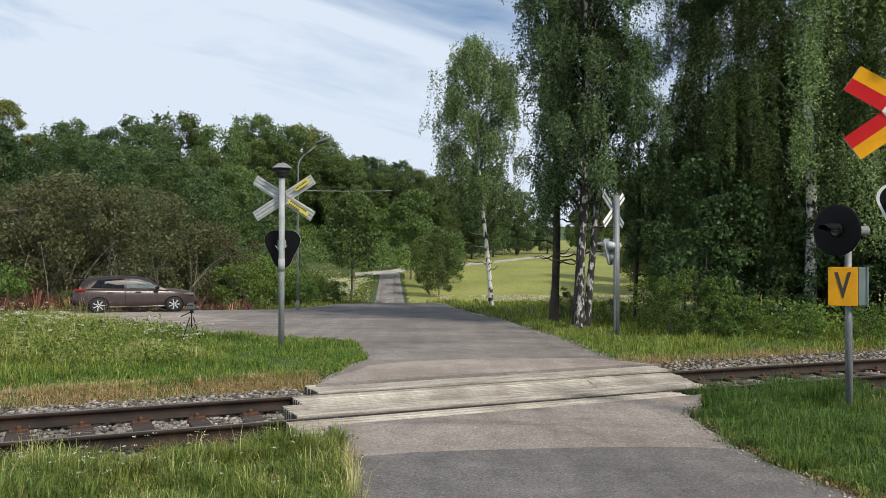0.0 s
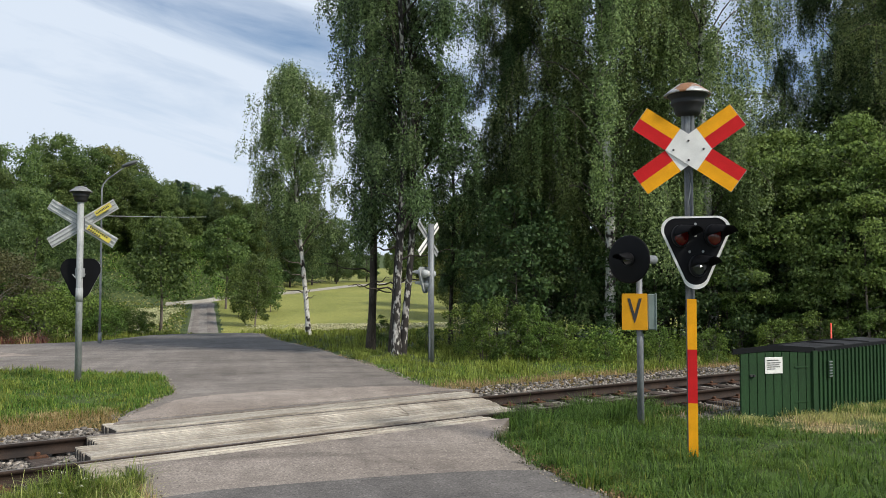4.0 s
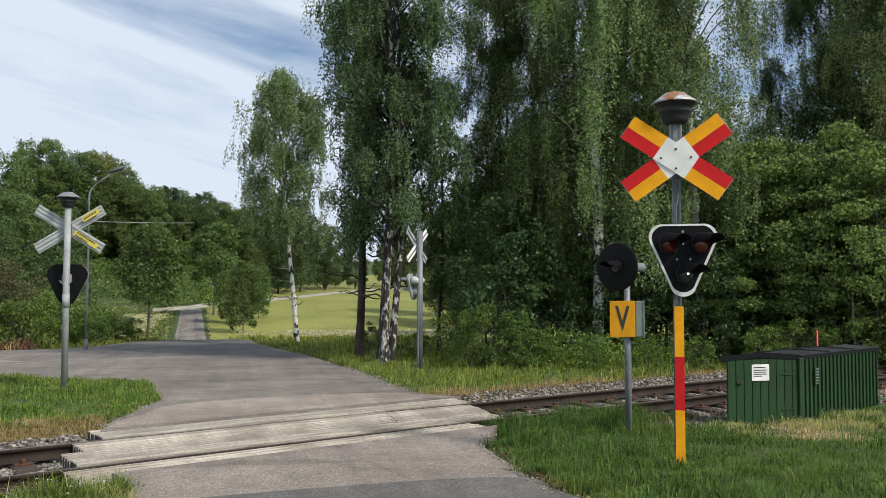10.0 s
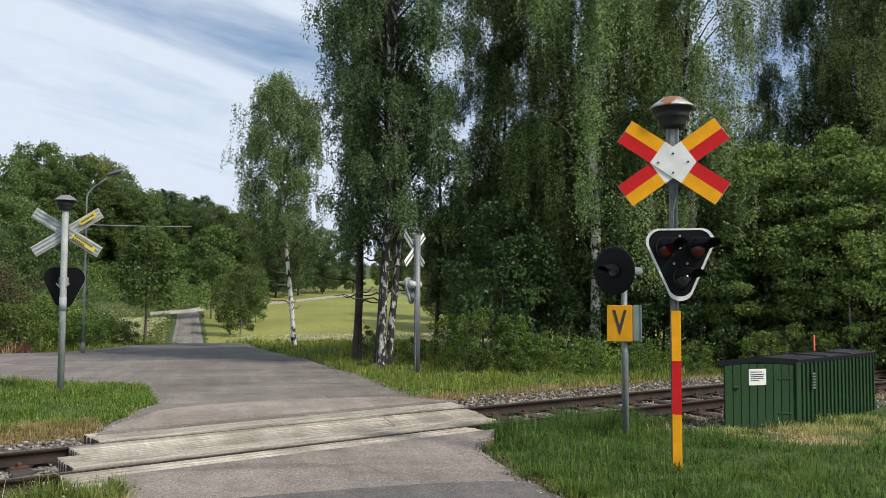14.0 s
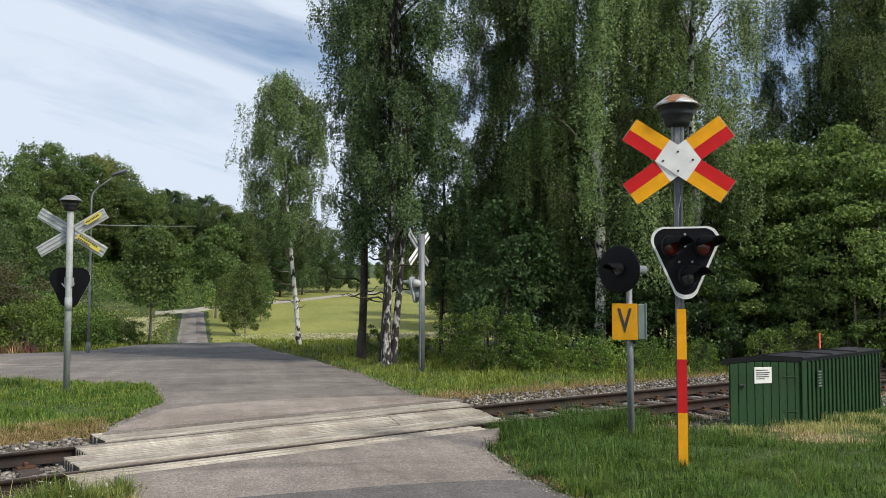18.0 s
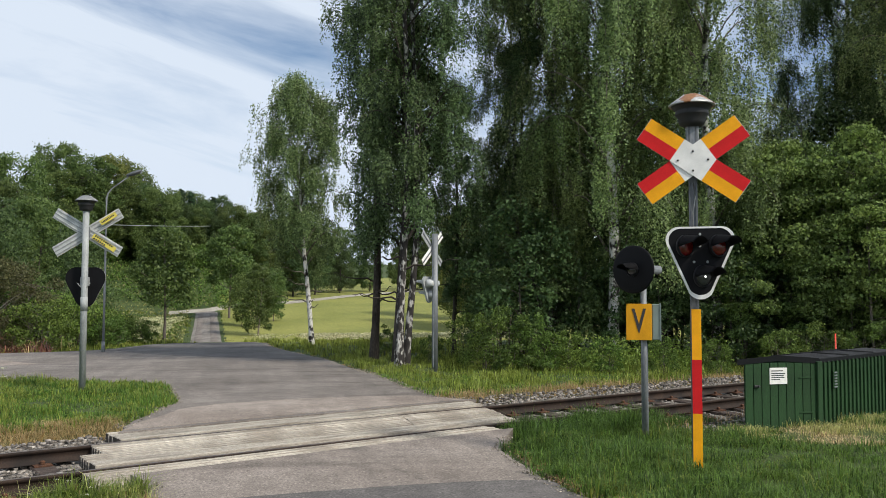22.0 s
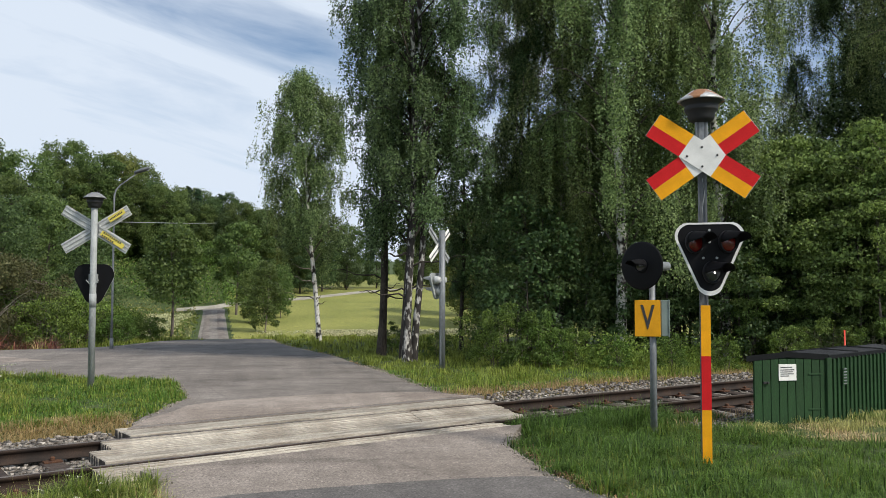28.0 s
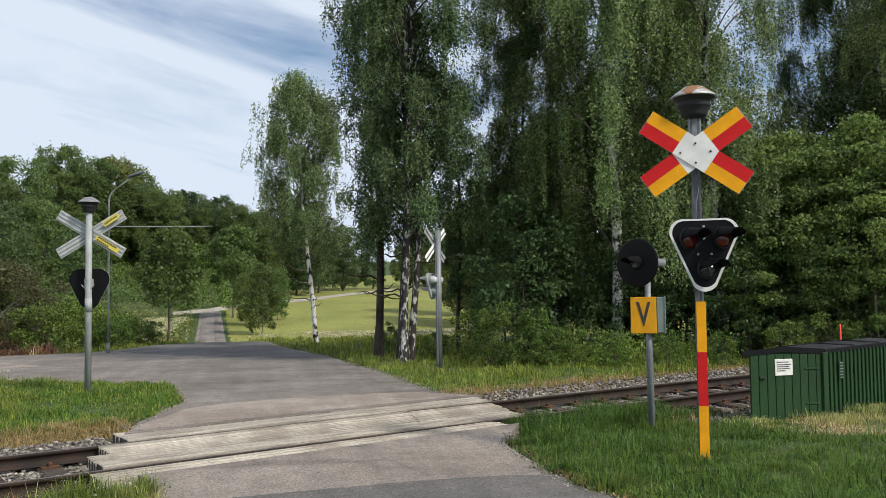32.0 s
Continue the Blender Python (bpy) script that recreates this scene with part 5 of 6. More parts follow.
def birch(name, seed, H, base, R, leaves, size=0.075, trunk_mat=None, lean=(0, 0), twin=False, weep=1.0, rad=0.16, groups=4, leaf=None, low_limbs=0, low=0.55, tuft=6):
    """A birch: stem, rising limbs, and curtains of hanging twigs set with small leaves; the crown is split into groups that sway.
    low: how wide the crown is at its foot, against its widest."""
    rs = np.random.RandomState(seed)
    t = thing(name)
    trunk_mat = trunk_mat or BARK_BIRCH
    leaf = leaf or LEAF_BIRCH
    zs = np.linspace(-0.1, H * 0.96, 14)

    def stem(ph, off):
        wx = lean[0] * zs / H + 0.12 * np.sin(zs * 0.5 + ph) + off * np.clip(zs / 3, 0, 1)
        wy = lean[1] * zs / H + 0.12 * np.cos(zs * 0.43 + ph)
        return np.stack([wx, wy, zs], 1)

    r = rad * (1 - zs / H) ** 0.8 + 0.012
    r[0] *= 1.35
    stems = [(stem(seed, 0), r)]
    if twin:
        stems.append((stem(seed + 0.6, 0.12) + [0.2, 0.1, 0], r * 0.9))
    for pts, rr in stems:
        part("trunk", tubes_mesh("trunk", [(pts, rr)], trunk_mat, 10), None, t)
    limbs, P, G, C = [], [], [], []
    n = int(24 + H * 2.0)
    for i in range(n):
        f = (i + rs.uniform(0, 1)) / n
        z0 = base * 0.85 + (H * 0.97 - base * 0.85) * f
        prof = float(np.interp(f, [0, 0.2, 0.5, 0.75, 0.92, 1], [low, 0.5 * (1 + low), 1.0, 0.85, 0.5, 0.2]))
        L = R * prof * rs.uniform(0.55, 1.1) + 0.25
        az = i * 2.4 + rs.uniform(-0.5, 0.5)
        st = stems[i % len(stems)][0]
        p0 = np.array([np.interp(z0, zs, st[:, k]) for k in range(3)])
        k = np.linspace(0, 1, 7)
        rise = rs.uniform(0.5, 1.0) * L
        up = rise * np.sin(k * math.pi * 0.62) - 0.25 * weep * L * k ** 3
        pts = p0 + np.stack([L * k * math.cos(az), L * k * math.sin(az), up], 1)
        limbs.append((pts, np.linspace(max(0.012, 0.035 * (1 - f) + 0.012), 0.004, 7)))
        g = int((az % (2 * math.pi)) / (2 * math.pi) * groups) % groups
        for j in range(int(3 + 3.2 * L)):
            kk = rs.uniform(0.3, 1.0) ** 0.75
            q0 = np.array([np.interp(kk, k, pts[:, c]) for c in range(3)]) + rs.normal(size=3) * 0.14
            long = rs.uniform(0.5, 1.5) * weep
            for s_ in range(tuft):
                q = q0 + rs.normal(size=3) * np.array([0.17, 0.17, 0.1])
                drop = long * rs.uniform(0.5, 1.15)
                cnt = int(leaves * (0.35 + 0.65 * drop) * rs.uniform(0.7, 1.2))
                s = rs.uniform(-0.08, 1, cnt)
                sway = rs.normal(size=2) * 0.09
                pp = q + np.stack([sway[0] * s, sway[1] * s, -drop * s], 1) + rs.normal(size=(cnt, 3)) * np.array([0.045, 0.045, 0.04])
                P.append(pp)
                G.append(np.full(cnt, g))
                C.append(np.tile([math.cos(az), math.sin(az), 0.35], (cnt, 1)) + (q - q0) * 1.5)
                if rs.uniform() < 0.07:
                    limbs.append((np.stack([q, q + [sway[0] * 0.5, sway[1] * 0.5, -drop * 0.5], q + [sway[0], sway[1], -drop]]), np.array([0.006, 0.004, 0.002])))
    for i in range(low_limbs):
        az, z0 = rs.uniform(0, 6.28), base * rs.uniform(0.3, 0.8)
        L = rs.uniform(0.8, 1.7)
        k = np.linspace(0, 1, 6)
        p0 = np.array([np.interp(z0, zs, stems[0][0][:, c]) for c in range(3)])
        limbs.append((p0 + np.stack([L * k * math.cos(az), L * k * math.sin(az), 0.35 * L * k - 0.3 * k ** 2 + 0.07 * np.sin(k * 9)], 1), np.linspace(0.03, 0.006, 6)))
    part("branchwork", tubes_mesh("branchwork", limbs, BARK_GREY if trunk_mat is BARK_BIRCH else BARK_DARK, 4), None, t)
    P, G, C = np.vstack(P), np.concatenate(G), np.vstack(C)
    C = C + rs.normal(size=C.shape) * 0.65
    high = P[:, 2] > 0.3
    for g in range(groups):
        sel = high & (G == g)
        if sel.any():
            part("foliage", crown_mesh("foliage", P[sel], C[sel], size, rs, leaf, 0.5), None, t)
    return t


def leafy(name, seed, H, R, base, boughs, per, size, leaf, bark=None, rad=0.12, bough_r=0.9, multi=1, flat=0.75, groups=1, spread_=0.0, twigs=0, cone=False, rough=0.7):
    """A broad-leaved tree or shrub: stems, limbs, and a crown of rounded boughs whose leaves lie on their outer and upper sides, with gaps between them."""
    rs = np.random.RandomState(seed)
    t = thing(name)
    bark = bark or BARK_DARK
    f = (np.arange(boughs) + rs.uniform(0, 1, boughs)) / boughs
    br = bough_r * rs.uniform(0.55, 1.3, boughs)
    z = base + 0.4 * bough_r + (H - base - 1.1 * bough_r) * f
    prof = (1.02 - 0.95 * f) if cone else np.sin(math.pi * (0.2 + 0.72 * f)) ** 0.7
    if cone:
        br *= 0.45 + 0.75 * (1 - f)
    az = np.arange(boughs) * 2.4 + rs.uniform(-0.6, 0.6, boughs)
    rr = np.maximum(R - 0.7 * br, 0.1) * prof * np.sqrt(rs.uniform(0.2, 1.0, boughs)) * (1 + 0.2 * np.sin(3 * az + seed + 4 * f))
    cs = np.stack([rr * np.cos(az), rr * np.sin(az), z + rs.normal(size=boughs) * 0.15], 1)
    lines = []
    for s in range(multi):
        off = rs.normal(size=2) * spread_ * 0.4
        zs = np.linspace(-0.1, H * rs.uniform(0.7, 0.88), 9)
        a = rs.uniform(0, 6.28)
        ln = spread_ * rs.uniform(0.3, 1.0)
        pts = np.stack([off[0] + ln * np.clip(zs / H, 0, 1) ** 1.3 * math.cos(a) + 0.05 * H / 6 * np.sin(zs + s), off[1] + ln * np.clip(zs / H, 0, 1) ** 1.3 * math.sin(a) + 0.05 * H / 6 * np.cos(zs * 0.8 + s), zs], 1)
        lines.append((pts, np.linspace(rad, rad * 0.12, 9) * (1 if s == 0 else 0.7)))
    for ln in lines:
        part("trunk" if multi == 1 else "stem", tubes_mesh("trunk", [ln], bark, 7), None, t)
    limbs = []
    for i, c in enumerate(cs):
        main = lines[i % len(lines)][0]
        z0 = min(max(0.12 * H, c[2] - 0.35 * np.hypot(c[0], c[1]) - 0.2), main[-1, 2])
        p0 = np.array([np.interp(z0, main[:, 2], main[:, k]) for k in range(2)] + [z0])
        mid = (p0 + c) / 2 + [0, 0, -0.08 * H / 6]
        limbs.append((np.stack([p0, mid, c]), np.array([rad * 0.28, rad * 0.16, 0.008])))
    part("branchwork", tubes_mesh("branchwork", limbs, bark, 4), None, t)
    if twigs:
        bare = []
        for i in range(twigs):
            a, d0 = rs.uniform(0, 6.28), R * math.sqrt(rs.uniform(0.1, 1.0)) * 0.9
            k = np.linspace(0, 1, 6)
            L, ln = H * rs.uniform(0.3, 0.75), rs.uniform(-0.2, 0.9)
            b = a + rs.uniform(-1.2, 1.2)
            p = np.stack([d0 * math.cos(a) + ln * L * k * math.cos(b) + 0.1 * np.sin(5 * k + i), d0 * math.sin(a) + ln * L * k * math.sin(b) + 0.1 * np.cos(4 * k + i), 0.1 + L * k * (1 - 0.25 * k)], 1)
            bare.append((p, np.linspace(0.028, 0.006, 6)))
        part("deadwood", tubes_mesh("deadwood", bare, BARK_PALE, 4), None, t, "bare grey dead wood")
    n = boughs * per
    out = np.stack([np.cos(az), np.sin(az), np.full(boughs, 0.5)], 1)
    d = unit(unit(rs.normal(size=(n, 3))) + np.repeat(out, per, 0) * 0.5)
    ph = np.repeat(rs.uniform(0, 6.28, boughs), per)
    lump = 1 + 0.16 * np.sin(7 * d[:, 0] + ph) + 0.16 * np.sin(6 * d[:, 1] + 2 * ph) + 0.12 * np.sin(9 * d[:, 2] + 3 * ph)
    stray = np.where(rs.uniform(0, 1, n) < 0.07, rs.uniform(1.0, 1.35, n), 1.0)
    P = np.repeat(cs, per, 0) + d * (np.repeat(br, per) * (0.5 + 0.55 * rs.uniform(0, 1, n) ** 0.6) * lump * stray)[:, None] * np.array([1, 1, flat])
    C = d + rs.normal(size=(n, 3)) * rough
    ok = P[:, 2] > 0.05
    P, C = P[ok], C[ok]
    g = ((np.arctan2(P[:, 1], P[:, 0]) + math.pi) / (2 * math.pi) * groups).astype(int) % groups
    for k in range(groups):
        part("foliage", crown_mesh("foliage", P[g == k], C[g == k], size, rs, leaf, 0.15, 0.85), None, t)
    return t


def place(t, x, y, yaw=0.0, k=1.0, sink=0.05):
    t.matrix_basis = pose(x, y, float(ground_z(x, y)) - sink, 0, 0, yaw) @ Matrix.Diagonal((k, k, k, 1))
    return t


def again(t, x, y, yaw, k=1.0, kz=None):
    c = copy_thing(t, Matrix())
    c.matrix_basis = pose(x, y, float(ground_z(x, y)) - 0.06, 0, 0, yaw) @ Matrix.Diagonal((k, k, kz or k, 1))
    return c


SWAY = []


def polar(deg, d):
    a = radians(deg)
    return d * math.sin(a), d * math.cos(a)


def plant_birches():
    lab = "tall weeping birch with hanging green twigs beside the track"
    a = tagged(birch("birch_tree", 21, 11.5, 4.0, 2.0, 42, 0.07, lean=(-0.9, 0), rad=0.1, low_limbs=6, low=0.8, tuft=6), "slender white-stemmed birch standing at the edge of the road", "tree", "birches")
    place(a, 2.0, 37.0, 40)
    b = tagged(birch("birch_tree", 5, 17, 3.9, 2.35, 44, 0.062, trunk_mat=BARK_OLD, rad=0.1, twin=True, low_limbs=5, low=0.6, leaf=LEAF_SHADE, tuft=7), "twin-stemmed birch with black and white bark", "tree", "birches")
    place(b, 3.85, 23.2, 10)
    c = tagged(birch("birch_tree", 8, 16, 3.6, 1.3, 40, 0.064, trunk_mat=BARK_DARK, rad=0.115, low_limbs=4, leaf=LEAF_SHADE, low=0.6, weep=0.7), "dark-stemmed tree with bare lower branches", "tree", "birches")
    place(c, 3.35, 25.9, 80)
    d = tagged(birch("birch_tree", 13, 18, 2.9, 2.75, 40, 0.062, rad=0.15, weep=1.6, low=0.75), lab, "tree", "birches")
    place(d, *polar(23.2, 24.2), 0)
    SWAY.extend([a, b, c, d])
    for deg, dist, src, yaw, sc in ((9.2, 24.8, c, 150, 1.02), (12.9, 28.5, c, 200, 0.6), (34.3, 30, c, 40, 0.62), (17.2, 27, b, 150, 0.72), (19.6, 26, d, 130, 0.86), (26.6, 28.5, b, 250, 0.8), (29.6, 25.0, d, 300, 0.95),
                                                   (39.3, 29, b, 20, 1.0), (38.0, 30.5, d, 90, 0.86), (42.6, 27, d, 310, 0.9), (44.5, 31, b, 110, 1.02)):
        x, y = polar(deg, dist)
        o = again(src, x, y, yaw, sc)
        tagged(o, lab if src is d else "tall birch in the dense row behind the track", "tree", "birches")
        SWAY.append(o)


def plant_understorey():
    s1 = tagged(leafy("shrub", 31, 3.0, 1.5, 0.1, 26, 210, 0.085, LEAF_BUSH, BARK_GREY, 0.03, 0.42, 6, spread_=1.0, rough=0.8), "leafy green shrub at the foot of the birches", "shrub", "shrubs by the track")
    s2 = tagged(leafy("shrub", 32, 4.6, 1.9, 0.5, 30, 210, 0.1, LEAF_DARK, BARK_DARK, 0.05, 0.55, 5, spread_=1.2, rough=0.8), "dense dark green shrub under the birches", "shrub", "shrubs by the track")
    s3 = tagged(leafy("young_tree", 33, 8.5, 2.5, 0.8, 44, 260, 0.115, LEAF_DARK, BARK_DARK, 0.09, 0.7, 3, spread_=1.5, rough=0.7), "dark leafy young alder in the thicket", "tree", "thicket trees")
    m = tagged(leafy("maple_sapling", 34, 6.2, 1.5, 0.5, 46, 420, 0.078, LEAF_MAPLE, BARK_GREY, 0.05, 0.52, 2, flat=0.5, spread_=0.8, rough=0.8), "leafy young maple with layered bright leaves", "tree", "maple saplings")
    place(s1, *polar(15.2, 21.3), 0, 0.5)
    place(s2, *polar(17.6, 24), 0)
    place(s3, *polar(20.5, 28.5), 0)
    place(m, *polar(33.4, 24.4), 0)
    rs = random.Random(6)
    for deg, dist, k in ((13.9, 23.2, 0.5), (16.4, 20.9, 0.56), (17.8, 21.2, 0.5), (19.0, 21.0, 0.36), (20.6, 21.4, 0.36), (22.9, 20.8, 0.3), (26.4, 20.5, 0.32), (29.8, 20.8, 0.3), (33.4, 21.6, 0.4), (36, 22.4, 0.5), (38.5, 23, 0.5), (41, 24, 0.6), (8.0, 30, 0.36), (11.2, 24.4, 0.3)):
        again(s1, *polar(deg, dist), rs.uniform(0, 360), k)
    for deg, dist, k in ((15.6, 24.5, 0.62), (20.6, 24.6, 0.8), (23.8, 24.6, 0.75), (27.0, 24.5, 0.8), (30.2, 24, 0.8), (35, 26, 1.0), (37.2, 25.5, 1.0), (39.6, 26, 1.15), (42.5, 26, 1.1)):
        again(s2, *polar(deg, dist), rs.uniform(0, 360), k)
    for deg, dist, k in ((31.6, 24.2, 0.6), (34.8, 25.0, 1.0), (36.4, 24.2, 0.85), (38.0, 24.6, 1.05), (39.8, 24.0, 0.9), (41.6, 24.5, 1.0), (43.4, 25, 1.0)):
        again(m, *polar(deg, dist), rs.uniform(0, 360), k)
    for deg, dist, k in ((17.4, 30, 0.8), (25.2, 28.5, 0.7), (30, 28, 0.75), (33.6, 26.8, 0.78), (35.6, 27.6, 0.72), (38, 29, 1.0), (41, 29, 1.0), (44, 29, 1.0)) + tuple((15.2 + 2.1 * i, 32.5 + 2.2 * (i % 3), 0.75 if 7 < i < 12 else 0.8 + 0.1 * (i % 4)) for i in range(15)):
        o = again(s3, *polar(deg, dist), rs.uniform(0, 360), k)
        if dist < 31:
            SWAY.append(o)


def plant_forest():
    f1 = tagged(leafy("woodland_tree", 41, 14, 4.4, 1.0, 34, 760, 0.2, LEAF_DARK, BARK_DARK, 0.22, 1.45, 1), "dark green woodland tree on the hillside", "tree", "woodland trees")
    f2 = tagged(leafy("woodland_tree", 42, 12, 4.2, 0.6, 36, 700, 0.195, LEAF_MID, BARK_DARK, 0.2, 1.25, 2, spread_=2), "green broad-leaved tree on the hillside", "tree", "woodland trees")
    f3 = tagged(leafy("woodland_tree", 43, 15, 3.7, 1.5, 40, 620, 0.195, LEAF_LIGHT, BARK_GREY, 0.2, 1.2, 1), "tall yellowish green woodland tree with an uneven crown", "tree", "woodland trees")
    f4 = tagged(leafy("spruce_tree", 44, 15, 2.6, 0.8, 60, 230, 0.22, LEAF_SPRUCE, BARK_DARK, 0.2, 0.85, 1, flat=0.5, cone=True), "dark pointed spruce in the wood", "tree", "woodland trees")
    A = [-34, -29.5, -27.5, -25.2, -23.5, -21.2, -19.4, -16, -11.2, -9.6, -7, -4.7, -3.2, -0.2, 4.5, 12, 30]
    E = [0.16, 0.17, 0.165, 0.138, 0.166, 0.14, 0.158, 0.163, 0.16, 0.155, 0.13, 0.118, 0.116, 0.104, 0.082, 0.08, 0.08]
    rs = random.Random(8)
    src = [(f1, 14.0), (f2, 12.0), (f3, 15.0), (f4, 14.6)]
    first = set()

    def put(deg, dist, el, kind=None):
        x, y = polar(deg, dist)
        top = 1.78 + el * dist
        h = max(3.5, top - float(ground_z(x, y)))
        o, h0 = src[rs.choice((0, 0, 1, 1, 1, 2)) if kind is None else kind]
        k = h / h0
        kk = min(max(k, 0.62), 1.2)
        if o.name not in first:
            first.add(o.name)
            o.matrix_basis = pose(x, y, float(ground_z(x, y)) - 0.1, 0, 0, rs.uniform(0, 360)) @ Matrix.Diagonal((kk, kk, k, 1))
        else:
            again(o, x, y, rs.uniform(0, 360), kk, k)

    for dist0, f, step in ((118, 1.0, 2.1), (98, 0.84, 2.4), (80, 0.64, 2.9), (64, 0.46, 3.4)):
        deg = -36.0
        while deg < (6 if dist0 > 110 else 0):
            d = dist0 + rs.uniform(-7, 7)
            e = float(np.interp(deg, A, E)) * f * rs.uniform(0.9, 1.03)
            lane = -8.5 < deg < 12
            if dist0 > 110 and deg > -13.5:
                d += 45 if deg > -6 else 17
            if not (lane and dist0 < 110) and not (deg > -13.5 and dist0 < 110):
                put(deg, d, e)
            deg += step * rs.uniform(0.75, 1.25)
    for deg, d, e in ((-5.6, 132, 0.1), (-4.2, 133, 0.09), (-2.8, 132, 0.085), (-1.2, 133, 0.088), (0.4, 135, 0.075), (1.9, 136, 0.07), (3.4, 142, 0.075), (5.0, 150, 0.06), (7, 158, 0.05), (9, 172, 0.055), (11, 182, 0.06), (9.6, 172, 0.06), (11.2, 160, 0.075), (12.6, 100, 0.1), (13.6, 90, 0.11), (15, 84, 0.11)):
        put(deg, d, e * (1.1 if deg < 7 else 1.0))
    for deg, d, e, k in ((-12.4, 129, 0.135, 1), (-10.6, 132, 0.14, 0), (-9.4, 138, 0.156, 2), (-8.8, 131, 0.13, 1), (-7.6, 133, 0.125, 0), (-6.2, 132, 0.115, 1), (-5.3, 138, 0.12, 3), (-4.7, 139, 0.117, 3), (-3.9, 134, 0.108, 0), (-3.3, 137, 0.112, 3), (-2.0, 133, 0.104, 1), (-0.4, 136, 0.098, 2), (1.2, 138, 0.09, 1)):
        put(deg, d, e, k)
    # trees by the lane
    y1 = tagged(leafy("young_tree", 51, 6.2, 1.7, 2.2, 30, 260, 0.15, LEAF_MID, BARK_GREY, 0.09, 0.62, 1), "young leafy tree on the verge of the lay-by", "tree", "lane trees")
    place(y1, -5.0, 46.5, 0)
    again(y1, -3.7, 100, 70, 1.75)
    y2 = tagged(leafy("young_tree", 52, 6.8, 1.75, 0.5, 34, 240, 0.15, LEAF_MID, BARK_GREY, 0.08, 0.68, 2, spread_=0.8), "young tree leafy to the ground beside the lane", "tree", "lane trees")
    place(y2, -0.4, 80, 0)
    again(y2, -2.1, 91, 140, 0.85)
    again(y2, 1.2, 96, 250, 0.9)
    SWAY.append(y1)


def plant_left():
    w1 = tagged(leafy("willow_thicket", 61, 5.6, 3.4, 0.5, 60, 330, 0.105, LEAF_WILLOW, BARK_GREY, 0.06, 0.72, 10, spread_=3.0, twigs=46, rough=0.9), "brownish green willow thicket with bare twigs", "shrub", "willow thicket")
    place(w1, -14.6, 41, 0, 1.1)
    for x, y, yaw, k in ((-18, 40.5, 80, 1.2), (-21.5, 42, 160, 1.15), (-11.6, 43, 220, 0.8), (-24.5, 39, 300, 0.85)):
        again(w1, x, y, yaw, k)
    b1 = tagged(leafy("rounded_bush", 62, 2.6, 1.6, 0.1, 30, 200, 0.1, LEAF_BUSH, BARK_GREY, 0.04, 0.5, 5, spread_=1.0, rough=0.7), "bright green rounded bush behind the lay-by", "shrub", "bushes")
    place(b1, -9.6, 41, 0)
    for x, y, yaw, k in ((-8.0, 43, 90, 0.9), (-6.9, 42, 50, 0.62), (-5.9, 44, 150, 0.55), (-12, 45, 20, 1.4), (-7.6, 47, 100, 0.8), (-10, 48, 240, 1.3), (-15.8, 36.8, 10, 0.5), (-20.6, 37, 0, 1.1), (-19, 36, 200, 0.9)):
        again(b1, x, y, yaw, k)
    rb = random.Random(3)
    for i in range(30):
        again(b1, rb.uniform(-30, -1), rb.uniform(127, 142), rb.uniform(0, 360), rb.uniform(0.7, 1.8))
    d1 = tagged(leafy("dark_tree", 63, 10.5, 3.0, 0.6, 44, 300, 0.15, LEAF_DARK, BARK_DARK, 0.15, 0.95, 2, spread_=1.5), "dark green tree at the edge of the thicket", "tree")
    place(d1, -24.5, 46, 0)
    again(d1, -19.5, 50, 110, 0.95)
    again(d1, -15, 52, 210, 0.85)
    again(d1, -10.5, 54, 20, 0.8)


def grass_mesh(name, x, y, h, width, rs, material, bend=0.45, a=None):
    """Bent blades: one quad and one triangle each; a is the way in which each leans."""
    n = len(x)
    z = ground_z(x, y) - 0.02
    if a is None:
        a = rs.uniform(0, 2 * math.pi, n)
    d = np.stack([np.cos(a), np.sin(a), np.zeros(n)], 1)
    s = np.stack([-np.sin(a), np.cos(a), np.zeros(n)], 1)
    w = (width * rs.uniform(0.6, 1.3, n))[:, None]
    p = np.stack([x, y, z], 1)
    hh = (h * rs.uniform(0.45, 1.25, n))[:, None]
    b = rs.uniform(0.05, bend, n)[:, None]
    up = np.array([0, 0, 1.0])
    mid = p + up * hh * 0.6 + d * hh * b * 0.35
    tip = p + up * hh * (1 - 0.35 * b) + d * hh * b
    co = np.stack([p - s * w / 2, p + s * w / 2, mid + s * w * 0.35, mid - s * w * 0.35, tip], 1).reshape(-1, 3)
    i = np.arange(n)[:, None] * 5
    return quick_mesh(name, co, i + np.array([[0, 1, 2, 3]]), i + np.array([[3, 2, 4]]), material)


def clumped(n, x0, x1, y0, y1, rs, f=0.6, k=1.0, each=14):
    """Points gathered unevenly, a share of them in tufts, and the way that leads out of each tuft."""
    m = int(n * f)
    t = max(1, m // each)
    cx, cy = rs.uniform(x0, x1, t), rs.uniform(y0, y1, t)
    i = rs.randint(0, t, m)
    ox, oy = rs.normal(size=m) * 0.06 * k, rs.normal(size=m) * 0.06 * k
    x = np.r_[cx[i] + ox, rs.uniform(x0, x1, n - m)]
    y = np.r_[cy[i] + oy, rs.uniform(y0, y1, n - m)]
    a = np.r_[np.arctan2(oy, ox) + rs.normal(size=m) * 0.5, rs.uniform(0, 2 * math.pi, n - m)]
    return x, y, a


